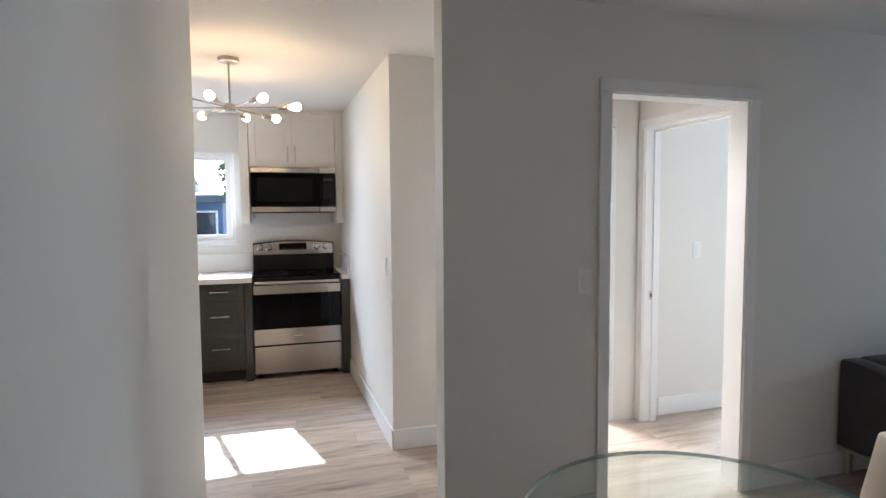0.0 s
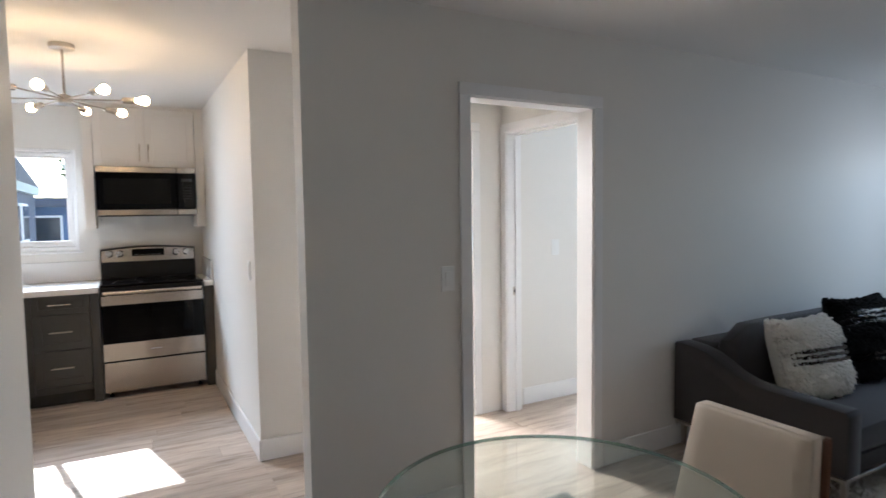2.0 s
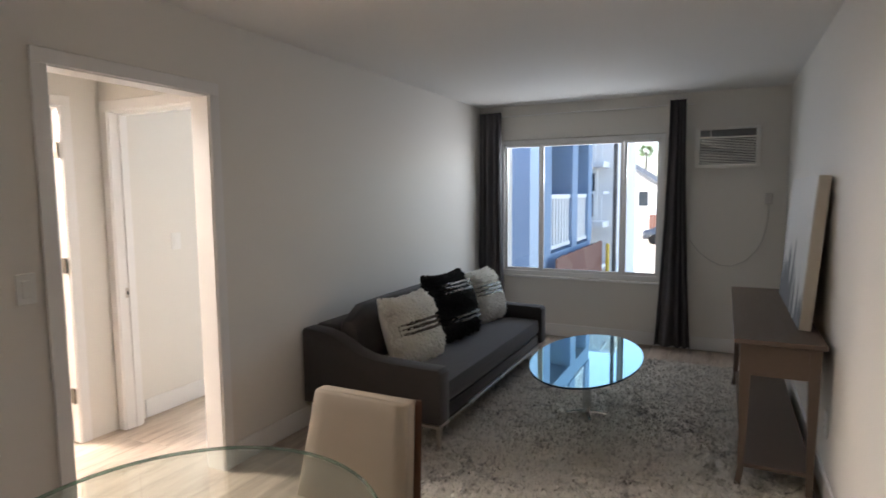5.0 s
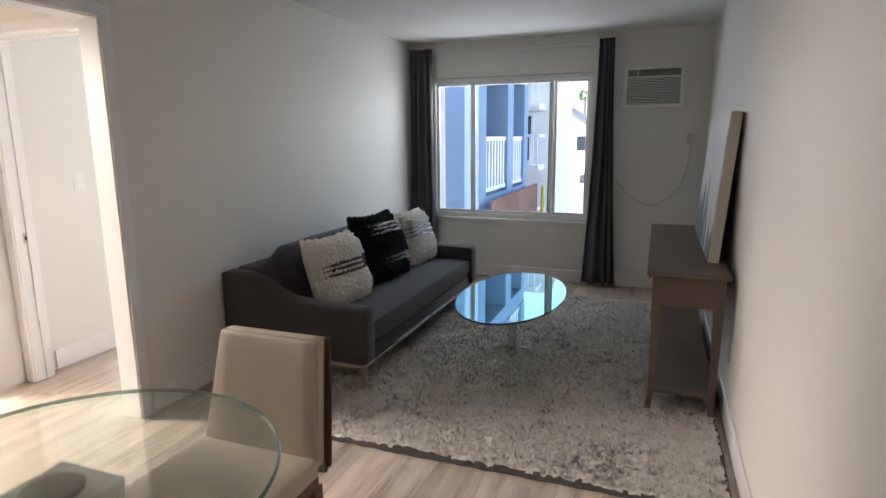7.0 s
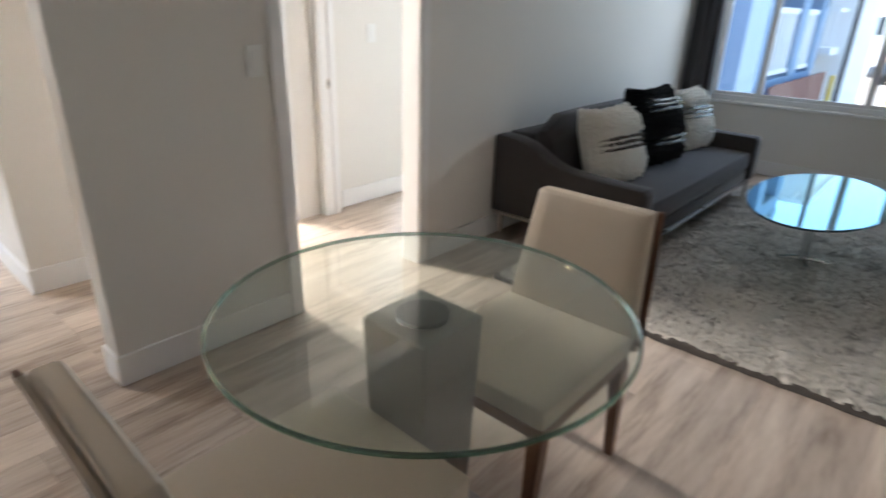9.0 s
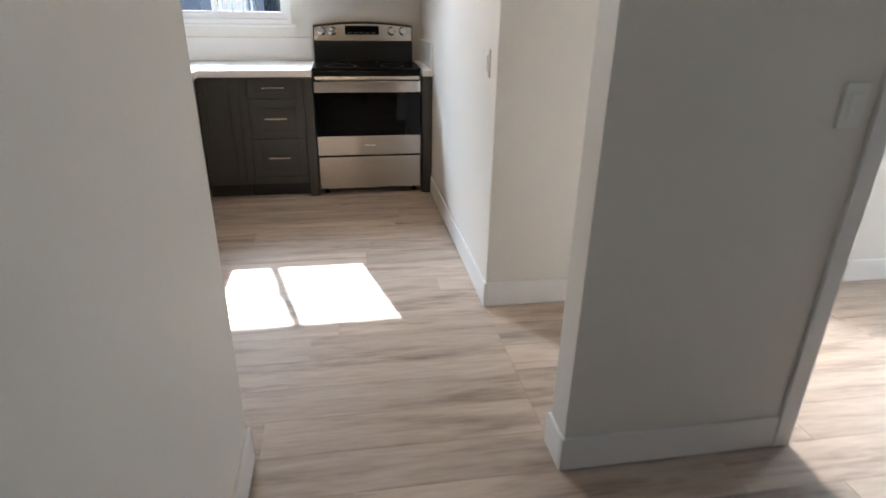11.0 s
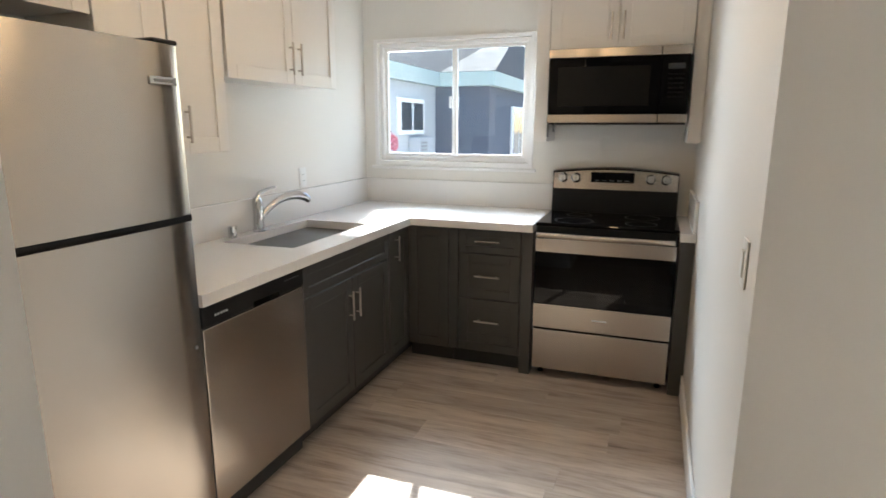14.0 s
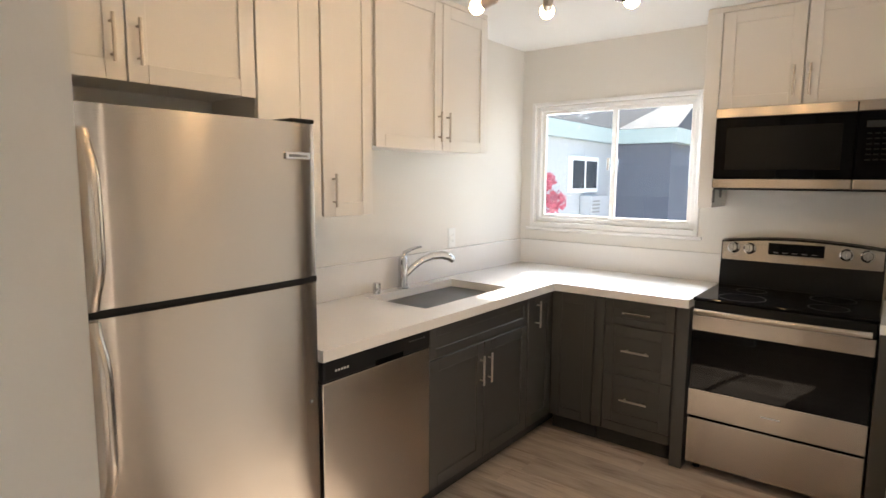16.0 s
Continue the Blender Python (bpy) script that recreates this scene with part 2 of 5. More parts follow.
def add_lathe(bm, profile, at, axis=(0, 0, 1), seg=24, cap=True):
    """A turned shape: (radius, height) pairs about an axis through at."""
    at, ax = Vector(at), Vector(axis).normalized()
    u = ax.orthogonal().normalized()
    w = ax.cross(u)
    rings = []
    for r, h in profile:
        if r < 1e-5:
            rings.append([bm.verts.new(at + ax * h)])
        else:
            rings.append([bm.verts.new(at + ax * h + (u * math.cos(a) + w * math.sin(a)) * r) for a in [2 * math.pi * k / seg for k in range(seg)]])
    for p, q in zip(rings, rings[1:]):
        for k in range(seg):
            f = [p[k % len(p)], p[(k + 1) % len(p)], q[(k + 1) % len(q)], q[k % len(q)]]
            f = [v for i, v in enumerate(f) if v not in f[:i]]
            if len(f) > 2:
                bm.faces.new(f)
    for ring in (rings[0], rings[-1]):
        if cap and len(ring) > 2:
            bm.faces.new(ring)
    return bm


def lathe(profile, at, axis=(0, 0, 1), seg=24, cap=True):
    return add_lathe(bmesh.new(), profile, at, axis, seg, cap)


def face_point(face, plane, u, d, z):
    """A place on a front: u along it, d out of it. face: 'x+' looks to +x, 'x-' to -x, 'y-' to -y, 'y+' to +y."""
    return {"x+": (plane + d, u, z), "x-": (plane - d, u, z), "y-": (u, plane - d, z), "y+": (u, plane + d, z)}[face]


def panel(face, plane, u0, u1, z0, z1, d0, d1, bev=0.0, seg=1):
    return box(face_point(face, plane, u0, d0, z0), face_point(face, plane, u1, d1, z1), bev, seg)


def add_panel(bm, face, plane, u0, u1, z0, z1, d0, d1, bev=0.0, seg=1):
    return add_box(bm, face_point(face, plane, u0, d0, z0), face_point(face, plane, u1, d1, z1), bev, seg)


def shaker(ob, name, material, face, plane, u0, u1, z0, z1, rail=0.057, thick=0.02, recess=0.009):
    """A framed front with a sunk flat panel."""
    r = min(rail, (u1 - u0) * 0.3, (z1 - z0) * 0.3)
    d = part(name, panel(face, plane, u0 + 0.004, u1 - 0.004, z0 + 0.004, z1 - 0.004, 0.0002, thick - recess), material, ob)
    for n, a, b, c, e in (("stile", u0, u0 + r, z0, z1), ("stile", u1 - r, u1, z0, z1), ("rail", u0 + r + 0.0002, u1 - r - 0.0002, z0, z0 + r), ("rail", u0 + r + 0.0002, u1 - r - 0.0002, z1 - r, z1)):
        part(n, panel(face, plane, a, b, c, e, thick - recess + 0.0002, thick, 0.0018), material, d)
    return d


def bar_handle(face, plane, u, z, length, upright, out=0.032, r=0.0055):
    bm = bmesh.new()
    h = length / 2
    ends = [(u, z - h), (u, z + h)] if upright else [(u - h, z), (u + h, z)]
    feet = [(u, z - h * 0.68), (u, z + h * 0.68)] if upright else [(u - h * 0.68, z), (u + h * 0.68, z)]
    add_tube(bm, [face_point(face, plane, ends[0][0], out, ends[0][1]), face_point(face, plane, ends[1][0], out, ends[1][1])], r, 10)
    for a, b in feet:
        add_tube(bm, [face_point(face, plane, a, 0, b), face_point(face, plane, a, out, b)], r * 0.8, 8)
    return bm

# ---- setting ----
H = 2.42  # ceiling height


def solid(name, label, *pairs, material=None, category="wall"):
    return structure(name, boxes(*pairs), material or WALL, label, category)


solid("wall_left", "off-white painted wall beside the entry to the kitchen", ((-0.30, -0.60, 0), (-0.146, 2.640, H)))
solid("wall_kitchen_near", "off-white painted wall behind the refrigerator", ((-1.55, 2.49, 0), (-0.302, 2.640, H)))
solid("wall_kitchen_left", "off-white painted kitchen wall above the sink", ((-1.55, 2.642, 0), (-1.39, 6.16, H)))
solid("wall_kitchen_far", "off-white painted kitchen wall with a sliding window",
      ((-1.388, 6.0, 0), (-1.277, 6.16, H)), ((-1.277, 6.0, 0), (-0.178, 6.16, 1.218)), ((-1.277, 6.0, 2.027), (-0.178, 6.16, H)), ((-0.178, 6.0, 0), (0.97, 6.16, H)))
solid("wall_kitchen_right", "off-white painted wall between kitchen and hall", ((0.848, 3.543, 0), (0.968, 5.998, H)))
solid("wall_hall", "off-white painted hall wall with a doorway",
      ((0.968, 3.543, 0), (1.58, 3.66, H)), ((1.58, 3.543, 2.045), (2.36, 3.66, H)), ((2.36, 3.543, 0), (2.598, 3.66, H)))
solid("wall_partition", "off-white painted wall between living room and hall, with a doorway",
      ((0.845, 2.460, 0), (1.655, 2.575, H)), ((1.655, 2.460, 2.045), (2.478, 2.575, H)), ((2.478, 2.460, 0), (6.168, 2.575, H)))
solid("wall_hall_end", "off-white painted end wall of the hall with a doorway",
      ((2.60, 2.577, 2.042), (2.71, 3.484, H)), ((2.60, 3.484, 0), (2.71, 3.66, H)))
solid("wall_bedroom", "off-white painted bedroom wall with a light switch", ((2.712, 3.545, 0), (3.40, 3.66, H)), ((3.28, 3.662, 0), (3.40, 6.9, H)))
solid("wall_bedroom_outer", "off-white painted bedroom wall", ((3.402, 6.78, 0), (7.2, 6.9, H)), ((7.08, 2.60, 0), (7.2, 6.778, H)), ((6.33, 2.460, 0), (7.2, 2.598, H)))
solid("wall_bathroom", "white painted bathroom wall", ((0.970, 5.6, 0), (3.278, 5.72, H)))
solid("wall_right", "off-white painted living room wall", ((-0.30, -0.60, 0), (6.168, -0.445, H)))
solid("wall_window", "off-white painted living room wall with a wide window",
      ((6.17, -0.60, 0), (6.33, 0.565, 1.725)), ((6.17, -0.60, 2.08), (6.33, 0.565, H)), ((6.17, -0.60, 1.725), (6.33, -0.22, 2.08)), ((6.17, 0.305, 1.725), (6.33, 0.565, 2.08)),
      ((6.17, 0.565, 0), (6.33, 2.245, 0.63)), ((6.17, 0.565, 2.065), (6.33, 2.245, H)), ((6.17, 2.245, 0), (6.33, 2.577, H)))
structure("ceiling", boxes(((-1.56, -0.62, H), (0.97, 6.17, H + 0.12)), ((0.97, -0.62, H), (7.22, 6.92, H + 0.12))), CEIL, "white painted ceiling", "ceiling")


def baseboard(name, *runs):
    """Runs of (face, plane, u0, u1): a square board with an eased top."""
    bm = bmesh.new()
    for face, plane, u0, u1 in runs:
        add_panel(bm, face, plane, u0, u1, 0.004, 0.132, 0.0005, 0.0125, 0.003)
    return structure(name, bm, TRIM, "white painted baseboard along the wall", "baseboard")


baseboard("baseboard_left", ("x+", -0.146, -0.43, 2.652), ("y+", 2.640, -0.60, -0.146))
baseboard("baseboard_partition", ("y-", 2.460, 0.833, 1.598), ("x-", 0.845, 2.4602, 2.587), ("y-", 2.460, 2.538, 6.17), ("y+", 2.575, 0.845, 1.595))
baseboard("baseboard_kitchen", ("x-", 0.848, 3.531, 5.36))
baseboard("baseboard_hall", ("y-", 3.543, 0.8482, 1.50))
baseboard("baseboard_bedroom", ("y-", 3.545, 2.785, 3.412), ("x+", 3.40, 3.5452, 6.7))
baseboard("baseboard_right", ("y+", -0.445, -0.142, 6.17))
baseboard("baseboard_window", ("x-", 6.17, -0.445, 2.460))


def doorway(name, label, face, back, plane, depth, u0, u1, top, stops=True):
    """Jamb boards, stops and flat casings round an opening. u0..u1 is the clear width."""
    ob = thing(name, face_point(face, plane, (u0 + u1) / 2, 0, 0), label, "door frame", kind="structure")
    j = 0.018
    for n, a, b, z0, z1 in (("jamb", u0 - j, u0, 0.002, top), ("jamb", u1, u1 + j, 0.002, top), ("head_jamb", u0 - j, u1 + j, top, top + j - 0.003)):
        part(n, panel(face, plane, a, b, z0, z1, 0.0035, -depth - 0.0035, 0.002), TRIM, ob)
    mid = -depth * 0.55
    for a, b, z0, z1 in ((u0 + 0.0003, u0 + 0.011, 0.003, top - 0.012), (u1 - 0.011, u1 - 0.0003, 0.003, top - 0.012), (u0 + 0.0003, u1 - 0.0003, top - 0.0115, top - 0.0003)) if stops else ():
        part("stop", panel(face, plane, a, b, z0, z1, mid, mid - 0.035, 0.002), TRIM, ob)
    w = 0.062
    for f, p in ((face, plane), (back, face_point(face, plane, 0, -depth, 0)["xy".index(face[0])])):
        part("casing", panel(f, p, u0 - 0.006 - w, u0 - 0.006, 0.003, top + 0.006, 0.0005, 0.0145, 0.003), TRIM, ob)
        part("casing", panel(f, p, u1 + 0.006, u1 + 0.006 + w, 0.003, top + 0.006, 0.0005, 0.0145, 0.003), TRIM, ob)
        part("head_casing", panel(f, p, u0 - 0.006 - w, u1 + 0.006 + w, top + 0.0064, top + 0.006 + w, 0.0005, 0.0150, 0.003), TRIM, ob)
    return ob


door_1 = doorway("door_1", "white painted open doorway from living room to hall", "y-", "y+", 2.460, 0.115, 1.668, 2.452, 2.022, False)
door_2 = doorway("door_2", "white painted hall doorway with three steel hinges", "y-", "y+", 3.543, 0.117, 1.60, 2.342, 2.028)
door_3 = doorway("door_3", "white painted bedroom doorway with a strike plate", "x-", "x+", 2.60, 0.11, 2.597, 3.466, 2.022)
HINGE = mat("worn_steel_hinge", (0.16, 0.14, 0.12), 0.4, 0.7, vary=0.3, scale=40)
for z in (1.78, 1.10, 0.30):
    bm = box((2.330, 3.556, z - 0.045), (2.3415, 3.590, z + 0.045), 0.002)
    add_tube(bm, [(2.332, 3.552, z - 0.047), (2.332, 3.552, z + 0.047)], 0.006, 10)
    part("hinge", bm, HINGE, door_2, "worn steel door hinge")
bm = boxes(((2.640, 3.4635, 0.862), (2.670, 3.4657, 0.925)), bev=0.001)
strike = part("strike_plate", bm, NICKEL, door_3, "steel strike plate")
part("latch_hole", box((2.649, 3.4628, 0.88), (2.661, 3.4636, 0.905)), BLACKP, strike)

# open bathroom door, swung into the bathroom
bdoor = thing("bathroom_door", (2.33, 3.68, 0.008), "white painted flat bathroom door standing open", "door")
part("leaf", box((2.285, 3.665, 0.010), (2.322, 4.40, 2.02), 0.003), TRIM, bdoor)
part("knob", lathe([(0.026, 0), (0.026, 0.006), (0.011, 0.012), (0.011, 0.035), (0.026, 0.045), (0.027, 0.06), (0, 0.07)], (2.284, 4.33, 0.93), (-1, 0, 0)), NICKEL, bdoor, "round satin knob", True)


def wall_plate(name, face, plane, u, z, label, outlet=False):
    ob = thing(name, face_point(face, plane, u, 0, z - 0.06), label, "light switch" if not outlet else "outlet")
    part("plate", panel(face, plane, u - 0.037, u + 0.037, z - 0.06, z + 0.06, 0.0005, 0.007, 0.003, 2), WHITEP, ob)
    if outlet:
        body = part("socket", panel(face, plane, u - 0.017, u + 0.017, z - 0.034, z + 0.034, 0.0072, 0.0095, 0.002), WHITEP, ob)
        for dz in (-0.018, 0.018):
            for du in (-0.006, 0.006):
                part("slot", panel(face, plane, u + du - 0.001, u + du + 0.001, z + dz - 0.005, z + dz + 0.005, 0.0094, 0.0099), BLACKP, body)
    else:
        part("rocker", panel(face, plane, u - 0.017, u + 0.017, z - 0.034, z + 0.034, 0.0072, 0.0115, 0.003, 2), WHITEP, ob)
    return ob


wall_plate("light_switch", "y-", 2.460, 1.530, 1.155, "white rocker switch plate on the living room wall")
wall_plate("light_switch", "x-", 0.848, 3.70, 1.135, "white rocker switch plate on the kitchen wall")
wall_plate("light_switch", "y-", 3.545, 3.10, 1.19, "white rocker switch plate on the bedroom wall")
wall_plate("wall_outlet", "x+", -1.39, 5.16, 1.155, "white wall outlet above the sink backsplash", True)
wall_plate("wall_outlet", "y+", -0.445, 3.55, 0.36, "white wall outlet low beside the console table", True)

# ---- kitchen ----
XF, YF = -0.795, 5.372  # carcase fronts of the sink run and the range run


def base_unit(name, label, face, plane, u0, u1, group="base cabinets", at=None, depth=0.57):
    ob = thing(name, face_point(face, plane, (u0 + u1) / 2, -depth / 2, 0.0), label, "cabinet", group)
    part("body", panel(face, plane, u0 + 0.0015, u1 - 0.0015, 0.105, 0.872, -depth, -0.0005), GREYCAB, ob)
    part("toe_kick", panel(face, plane, u0 + 0.0015, u1 - 0.0015, 0.004, 0.1045, -depth, -0.055), KICK, ob)
    return ob


def front(ob, face, plane, u0, u1, z0, z1, handle=None, name="door"):
    d = shaker(ob, name, GREYCAB, face, plane, u0 + 0.0015, u1 - 0.0015, z0, z1)
    if handle:
        u, z, length, up = handle
        part("handle", bar_handle(face, plane + (0.012 if face == "x+" else -0.012), u, z, length, up), NICKEL, d, "slim brushed bar handle", True)
    return d


sink_cab = base_unit("sink_cabinet", "charcoal shaker sink base cabinet with two doors", "x+", XF, 4.205, 5.065)
front(sink_cab, "x+", XF, 4.207, 5.063, 0.722, 0.866, name="false_front")
front(sink_cab, "x+", XF, 4.207, 4.634, 0.112, 0.716, (4.602, 0.578, 0.15, True))
front(sink_cab, "x+", XF, 4.638, 5.063, 0.112, 0.716, (4.672, 0.578, 0.15, True))
corner = base_unit("corner_cabinet", "charcoal shaker corner cabinet with a narrow door", "x+", XF, 5.067, 5.95)
front(corner, "x+", XF, 5.069, 5.352, 0.112, 0.866, (5.165, 0.76, 0.15, True))
blind = base_unit("filler_cabinet", "charcoal shaker corner cabinet with a blind front", "y-", YF, -0.793, -0.505)
front(blind, "y-", YF, -0.773, -0.512, 0.112, 0.866)
part("stile", panel("y-", YF, -0.509, -0.452, 0.112, 0.866, 0, 0.019, 0.002), GREYCAB, blind)
drawers = base_unit("drawer_cabinet", "charcoal shaker base cabinet with three drawers", "y-", YF, -0.503, -0.070)
for z0, z1 in ((0.728, 0.866), (0.448, 0.722), (0.168, 0.442)):
    front(drawers, "y-", YF, -0.448, -0.072, z0, z1, (-0.267, (z0 + z1) / 2 + 0.004, 0.15, False), "drawer")
part("bottom_rail", panel("y-", YF, -0.447, -0.073, 0.112, 0.163, 0, 0.012, 0.002), GREYCAB, drawers)
for nm, u0, u1 in (("stile", -0.068, -0.004), ("end_stile", 0.772, 0.846)):
    part(nm, panel("y-", YF, u0, u1, 0.004, 0.872, -0.45, 0.012, 0.002), GREYCAB, drawers, "charcoal filler beside the range")

# worktop with an undermount sink cut-out
bm = bmesh.new()
Z0, Z1, EX, EY = 0.8735, 0.917, -0.751, 5.330
SX0, SX1, SY0, SY1 = -1.30, -0.90, 4.33, 5.05
for a, b in (((-1.388, 3.59), (SX0, 5.998)), ((SX0, 3.59), (SX1, SY0)), ((SX0, SY1), (SX1, 5.998)), ((SX1, 3.59), (EX, 5.998)), ((EX, EY), (-0.003, 5.998))):
    add_box(bm, (*a, Z0), (*b, Z1))
bmesh.ops.remove_doubles(bm, verts=bm.verts, dist=0.0005)
top = thing("worktop", (-1.0, 5.0, Z0), "white quartz L-shaped kitchen worktop", "worktop")
part("slab", bm, QUARTZ, top)
part("backsplash", box((-1.3895, 3.59, Z1 + 0.0005), (-1.370, 5.979, 1.088), 0.002), QUARTZ, top, "low white quartz backsplash")
part("backsplash", box((-1.3895, 5.980, Z1 + 0.0005), (-0.006, 5.9995, 1.088), 0.002), QUARTZ, top, "low white quartz backsplash")
wr = thing("worktop", (0.81, 5.6, Z0), "narrow white quartz worktop strip beside the range", "worktop")
part("slab", box((0.770, EY + 0.002, Z0), (0.8475, 5.998, Z1), 0.002), QUARTZ, wr)
part("backsplash", box((0.829, 5.36, Z1 + 0.0005), (0.8475, 5.98, 1.085), 0.002), QUARTZ, wr)

# sink
sink = thing("kitchen_sink", (-1.10, 4.69, 0.68), "stainless undermount kitchen sink basin", "sink")
bm = bmesh.new()
t = bmesh.new()
bmesh.ops.create_cube(t, size=1.0)
for v in t.verts:
    inset = 0.012 if v.co.z < 0 else -0.004
    v.co = Vector(((SX0 + SX1) / 2 + v.co.x * (SX1 - SX0 - 2 * inset), (SY0 + SY1) / 2 + v.co.y * (SY1 - SY0 - 2 * inset), 0.695 if v.co.z < 0 else 0.8725))
bmesh.ops.delete(t, geom=[f for f in t.faces if all(v.co.z > 0.8 for v in f.verts)], context="FACES_ONLY")
bmesh.ops.bevel(t, geom=[e for e in t.edges if len(e.link_faces) == 2], offset=0.02, segments=3, affect="EDGES", profile=0.5)
merge(bm, t)
basin = part("basin", bm, SINKST, sink, "", True)
mod = basin.modifiers.new("thickness", "SOLIDIFY")
mod.thickness, mod.offset = 0.0015, 1
part("drain", lathe([(0, 0.001), (0.03, 0.001), (0.034, 0.004), (0.043, 0.003), (0.043, 0)], (-1.12, 4.69, 0.6965)), CHROME, sink, "", True)

# faucet
fa = thing("kitchen_faucet", (-1.325, 4.64, 0.917), "chrome single-lever pull-out kitchen faucet", "faucet")
part("base", lathe([(0.033, 0), (0.033, 0.008), (0.027, 0.014), (0.025, 0.09), (0.027, 0.13), (0.0265, 0.16), (0.018, 0.178), (0, 0.182)], (-1.325, 4.64, 0.9172)), CHROME, fa, "", True)
curve = [(-1.322, 4.652, 0.99), (-1.305, 4.70, 1.03), (-1.285, 4.755, 1.065), (-1.262, 4.81, 1.085), (-1.235, 4.865, 1.088), (-1.215, 4.905, 1.077), (-1.205, 4.93, 1.058)]
part("spout", tube(curve, [0.020, 0.0185, 0.0190, 0.022, 0.0245, 0.0245, 0.021], 14), CHROME, fa, "", True)
part("aerator", lathe([(0.014, 0), (0.014, 0.006), (0, 0.006)], (-1.2045, 4.932, 1.052), (0.35, 0.6, -0.7)), GREYP, fa)
part("lever", tube([(-1.325, 4.64, 1.090), (-1.322, 4.655, 1.116), (-1.312, 4.70, 1.132), (-1.300, 4.765, 1.140)], [0.014, 0.012, 0.009, 0.007], 10), CHROME, fa, "", True)
whole("air_gap_cap", lathe([(0.021, 0), (0.021, 0.05), (0.019, 0.058), (0, 0.060)], (-1.33, 4.44, 0.9172)), CHROME, "small chrome dishwasher air gap cap on the worktop", "air gap")

# dishwasher
dw = thing("dishwasher", (-1.08, 3.90, 0.004), "stainless dishwasher with a black control strip", "dishwasher")
part("tub", box((-1.36, 3.60, 0.105), (-0.80, 4.20, 0.870)), BLACKP, dw)
part("door_panel", panel("x+", -0.795, 3.599, 4.200, 0.112, 0.788, 0, 0.026, 0.005, 2), STEEL, dw)
cs = part("control_strip", panel("x+", -0.795, 3.599, 4.200, 0.790, 0.868, 0, 0.030, 0.008, 2), BLACKP, dw, "black plastic control strip")
part("pull", panel("x+", -0.765, 3.86, 4.02, 0.792, 0.815, 0.0002, 0.004, 0.002), BLACKG, cs)
for i in range(5):
    part("letter_mark", panel("x+", -0.765, 3.655 + i * 0.014, 3.664 + i * 0.014, 0.822, 0.830, 0.0002, 0.0008), LABELW, cs)
for i in range(6):
    part("button_mark", panel("x+", -0.765, 4.06 + i * 0.018, 4.068 + i * 0.018, 0.842, 0.846, 0.0002, 0.0006), GREYP, cs)
part("kick_plate", panel("x+", -0.83, 3.600, 4.200, 0.006, 0.103, 0, 0.012), KICK, dw)

# refrigerator
FX = -0.692
fr = thing("refrigerator", (-1.02, 3.165, 0.004), "stainless top-freezer refrigerator with curved grip handles", "refrigerator")
part("body", box((-1.36, 2.795, 0.02), (-0.772, 3.535, 1.670), 0.004), GREYP, fr, "dark grey painted cabinet")
doors = []
for nm, z0, z1 in (("freezer_door", 1.199, 1.688), ("fridge_door", 0.085, 1.178)):
    t = bmesh.new()
    n = 14
    rows = []
    for z in (z0, z1):
        row = [t.verts.new((-0.765, 2.795, z))]
        for i in range(n + 1):
            s = i / n
            y = 2.795 + 0.74 * s
            edge = min(s, 1 - s)
            bulge = -0.016 * max(0, 1 - edge / 0.05) ** 2 + 0.010 * (1 - (2 * s - 1) ** 2)
            row.append(t.verts.new((FX + bulge - 0.006, y, z)))
        row.append(t.verts.new((-0.765, 3.535, z)))
        rows.append(row)
    for i in range(len(rows[0])):
        j = (i + 1) % len(rows[0])
        t.faces.new((rows[0][i], rows[0][j], rows[1][j], rows[1][i]))
    t.faces.new(rows[0][::-1])
    t.faces.new(rows[1])
    doors.append(part(nm, t, STEEL, fr, "", True))
part("seal", box((-0.771, 2.80, 0.09), (-0.766, 3.53, 1.68)), BLACKP, fr)
part("door_gap_trim", box((-0.766, 2.80, 1.1785), (-0.705, 3.53, 1.1985)), BLACKP, fr)
part("kick_grille", box((-0.765, 2.80, 0.012), (-0.735, 3.53, 0.078), 0.003), BLACKP, fr)
part("hinge_cover", box((-0.80, 3.44, 1.6885), (-0.70, 3.53, 1.702), 0.004), BLACKP, fr, "black hinge cover")
for d, z0, z1, w in ((doors[0], 1.205, 1.625, 1), (doors[1], 0.70, 1.172, -1)):
    t = bmesh.new()
    n = 12
    prof = []
    for i in range(n + 1):
        s = i / n
        lift = 0.052 * min(1, (math.sin(math.pi * min(1, s * 1.0)) * 1.6))
        prof.append((FX - 0.010 + max(0.012, lift), 2.842, z0 + (z1 - z0) * s))
    add_tube(t, prof, [0.016 + 0.004 * math.sin(math.pi * i / n) for i in range(n + 1)], 10)
    for v in t.verts:
        v.co.y = 2.842 + (v.co.y - 2.842) * 1.25
    part("handle", t, STEEL, d, "curved satin grip handle", True)
plate = part("name_plate", panel("x+", FX, 3.405, 3.500, 1.575, 1.597, -0.004, 0.006, 0.002), CHROME, doors[0], "small silver maker's plate")
part("plate_mark", panel("x+", FX, 3.418, 3.487, 1.582, 1.590, 0.0061, 0.0066), GREYP, plate)
part("door_button", lathe([(0.006, 0), (0.006, 0.003), (0, 0.004)], (FX - 0.004, 3.49, 0.78), (1, 0, 0), 10), GREYP, doors[1])


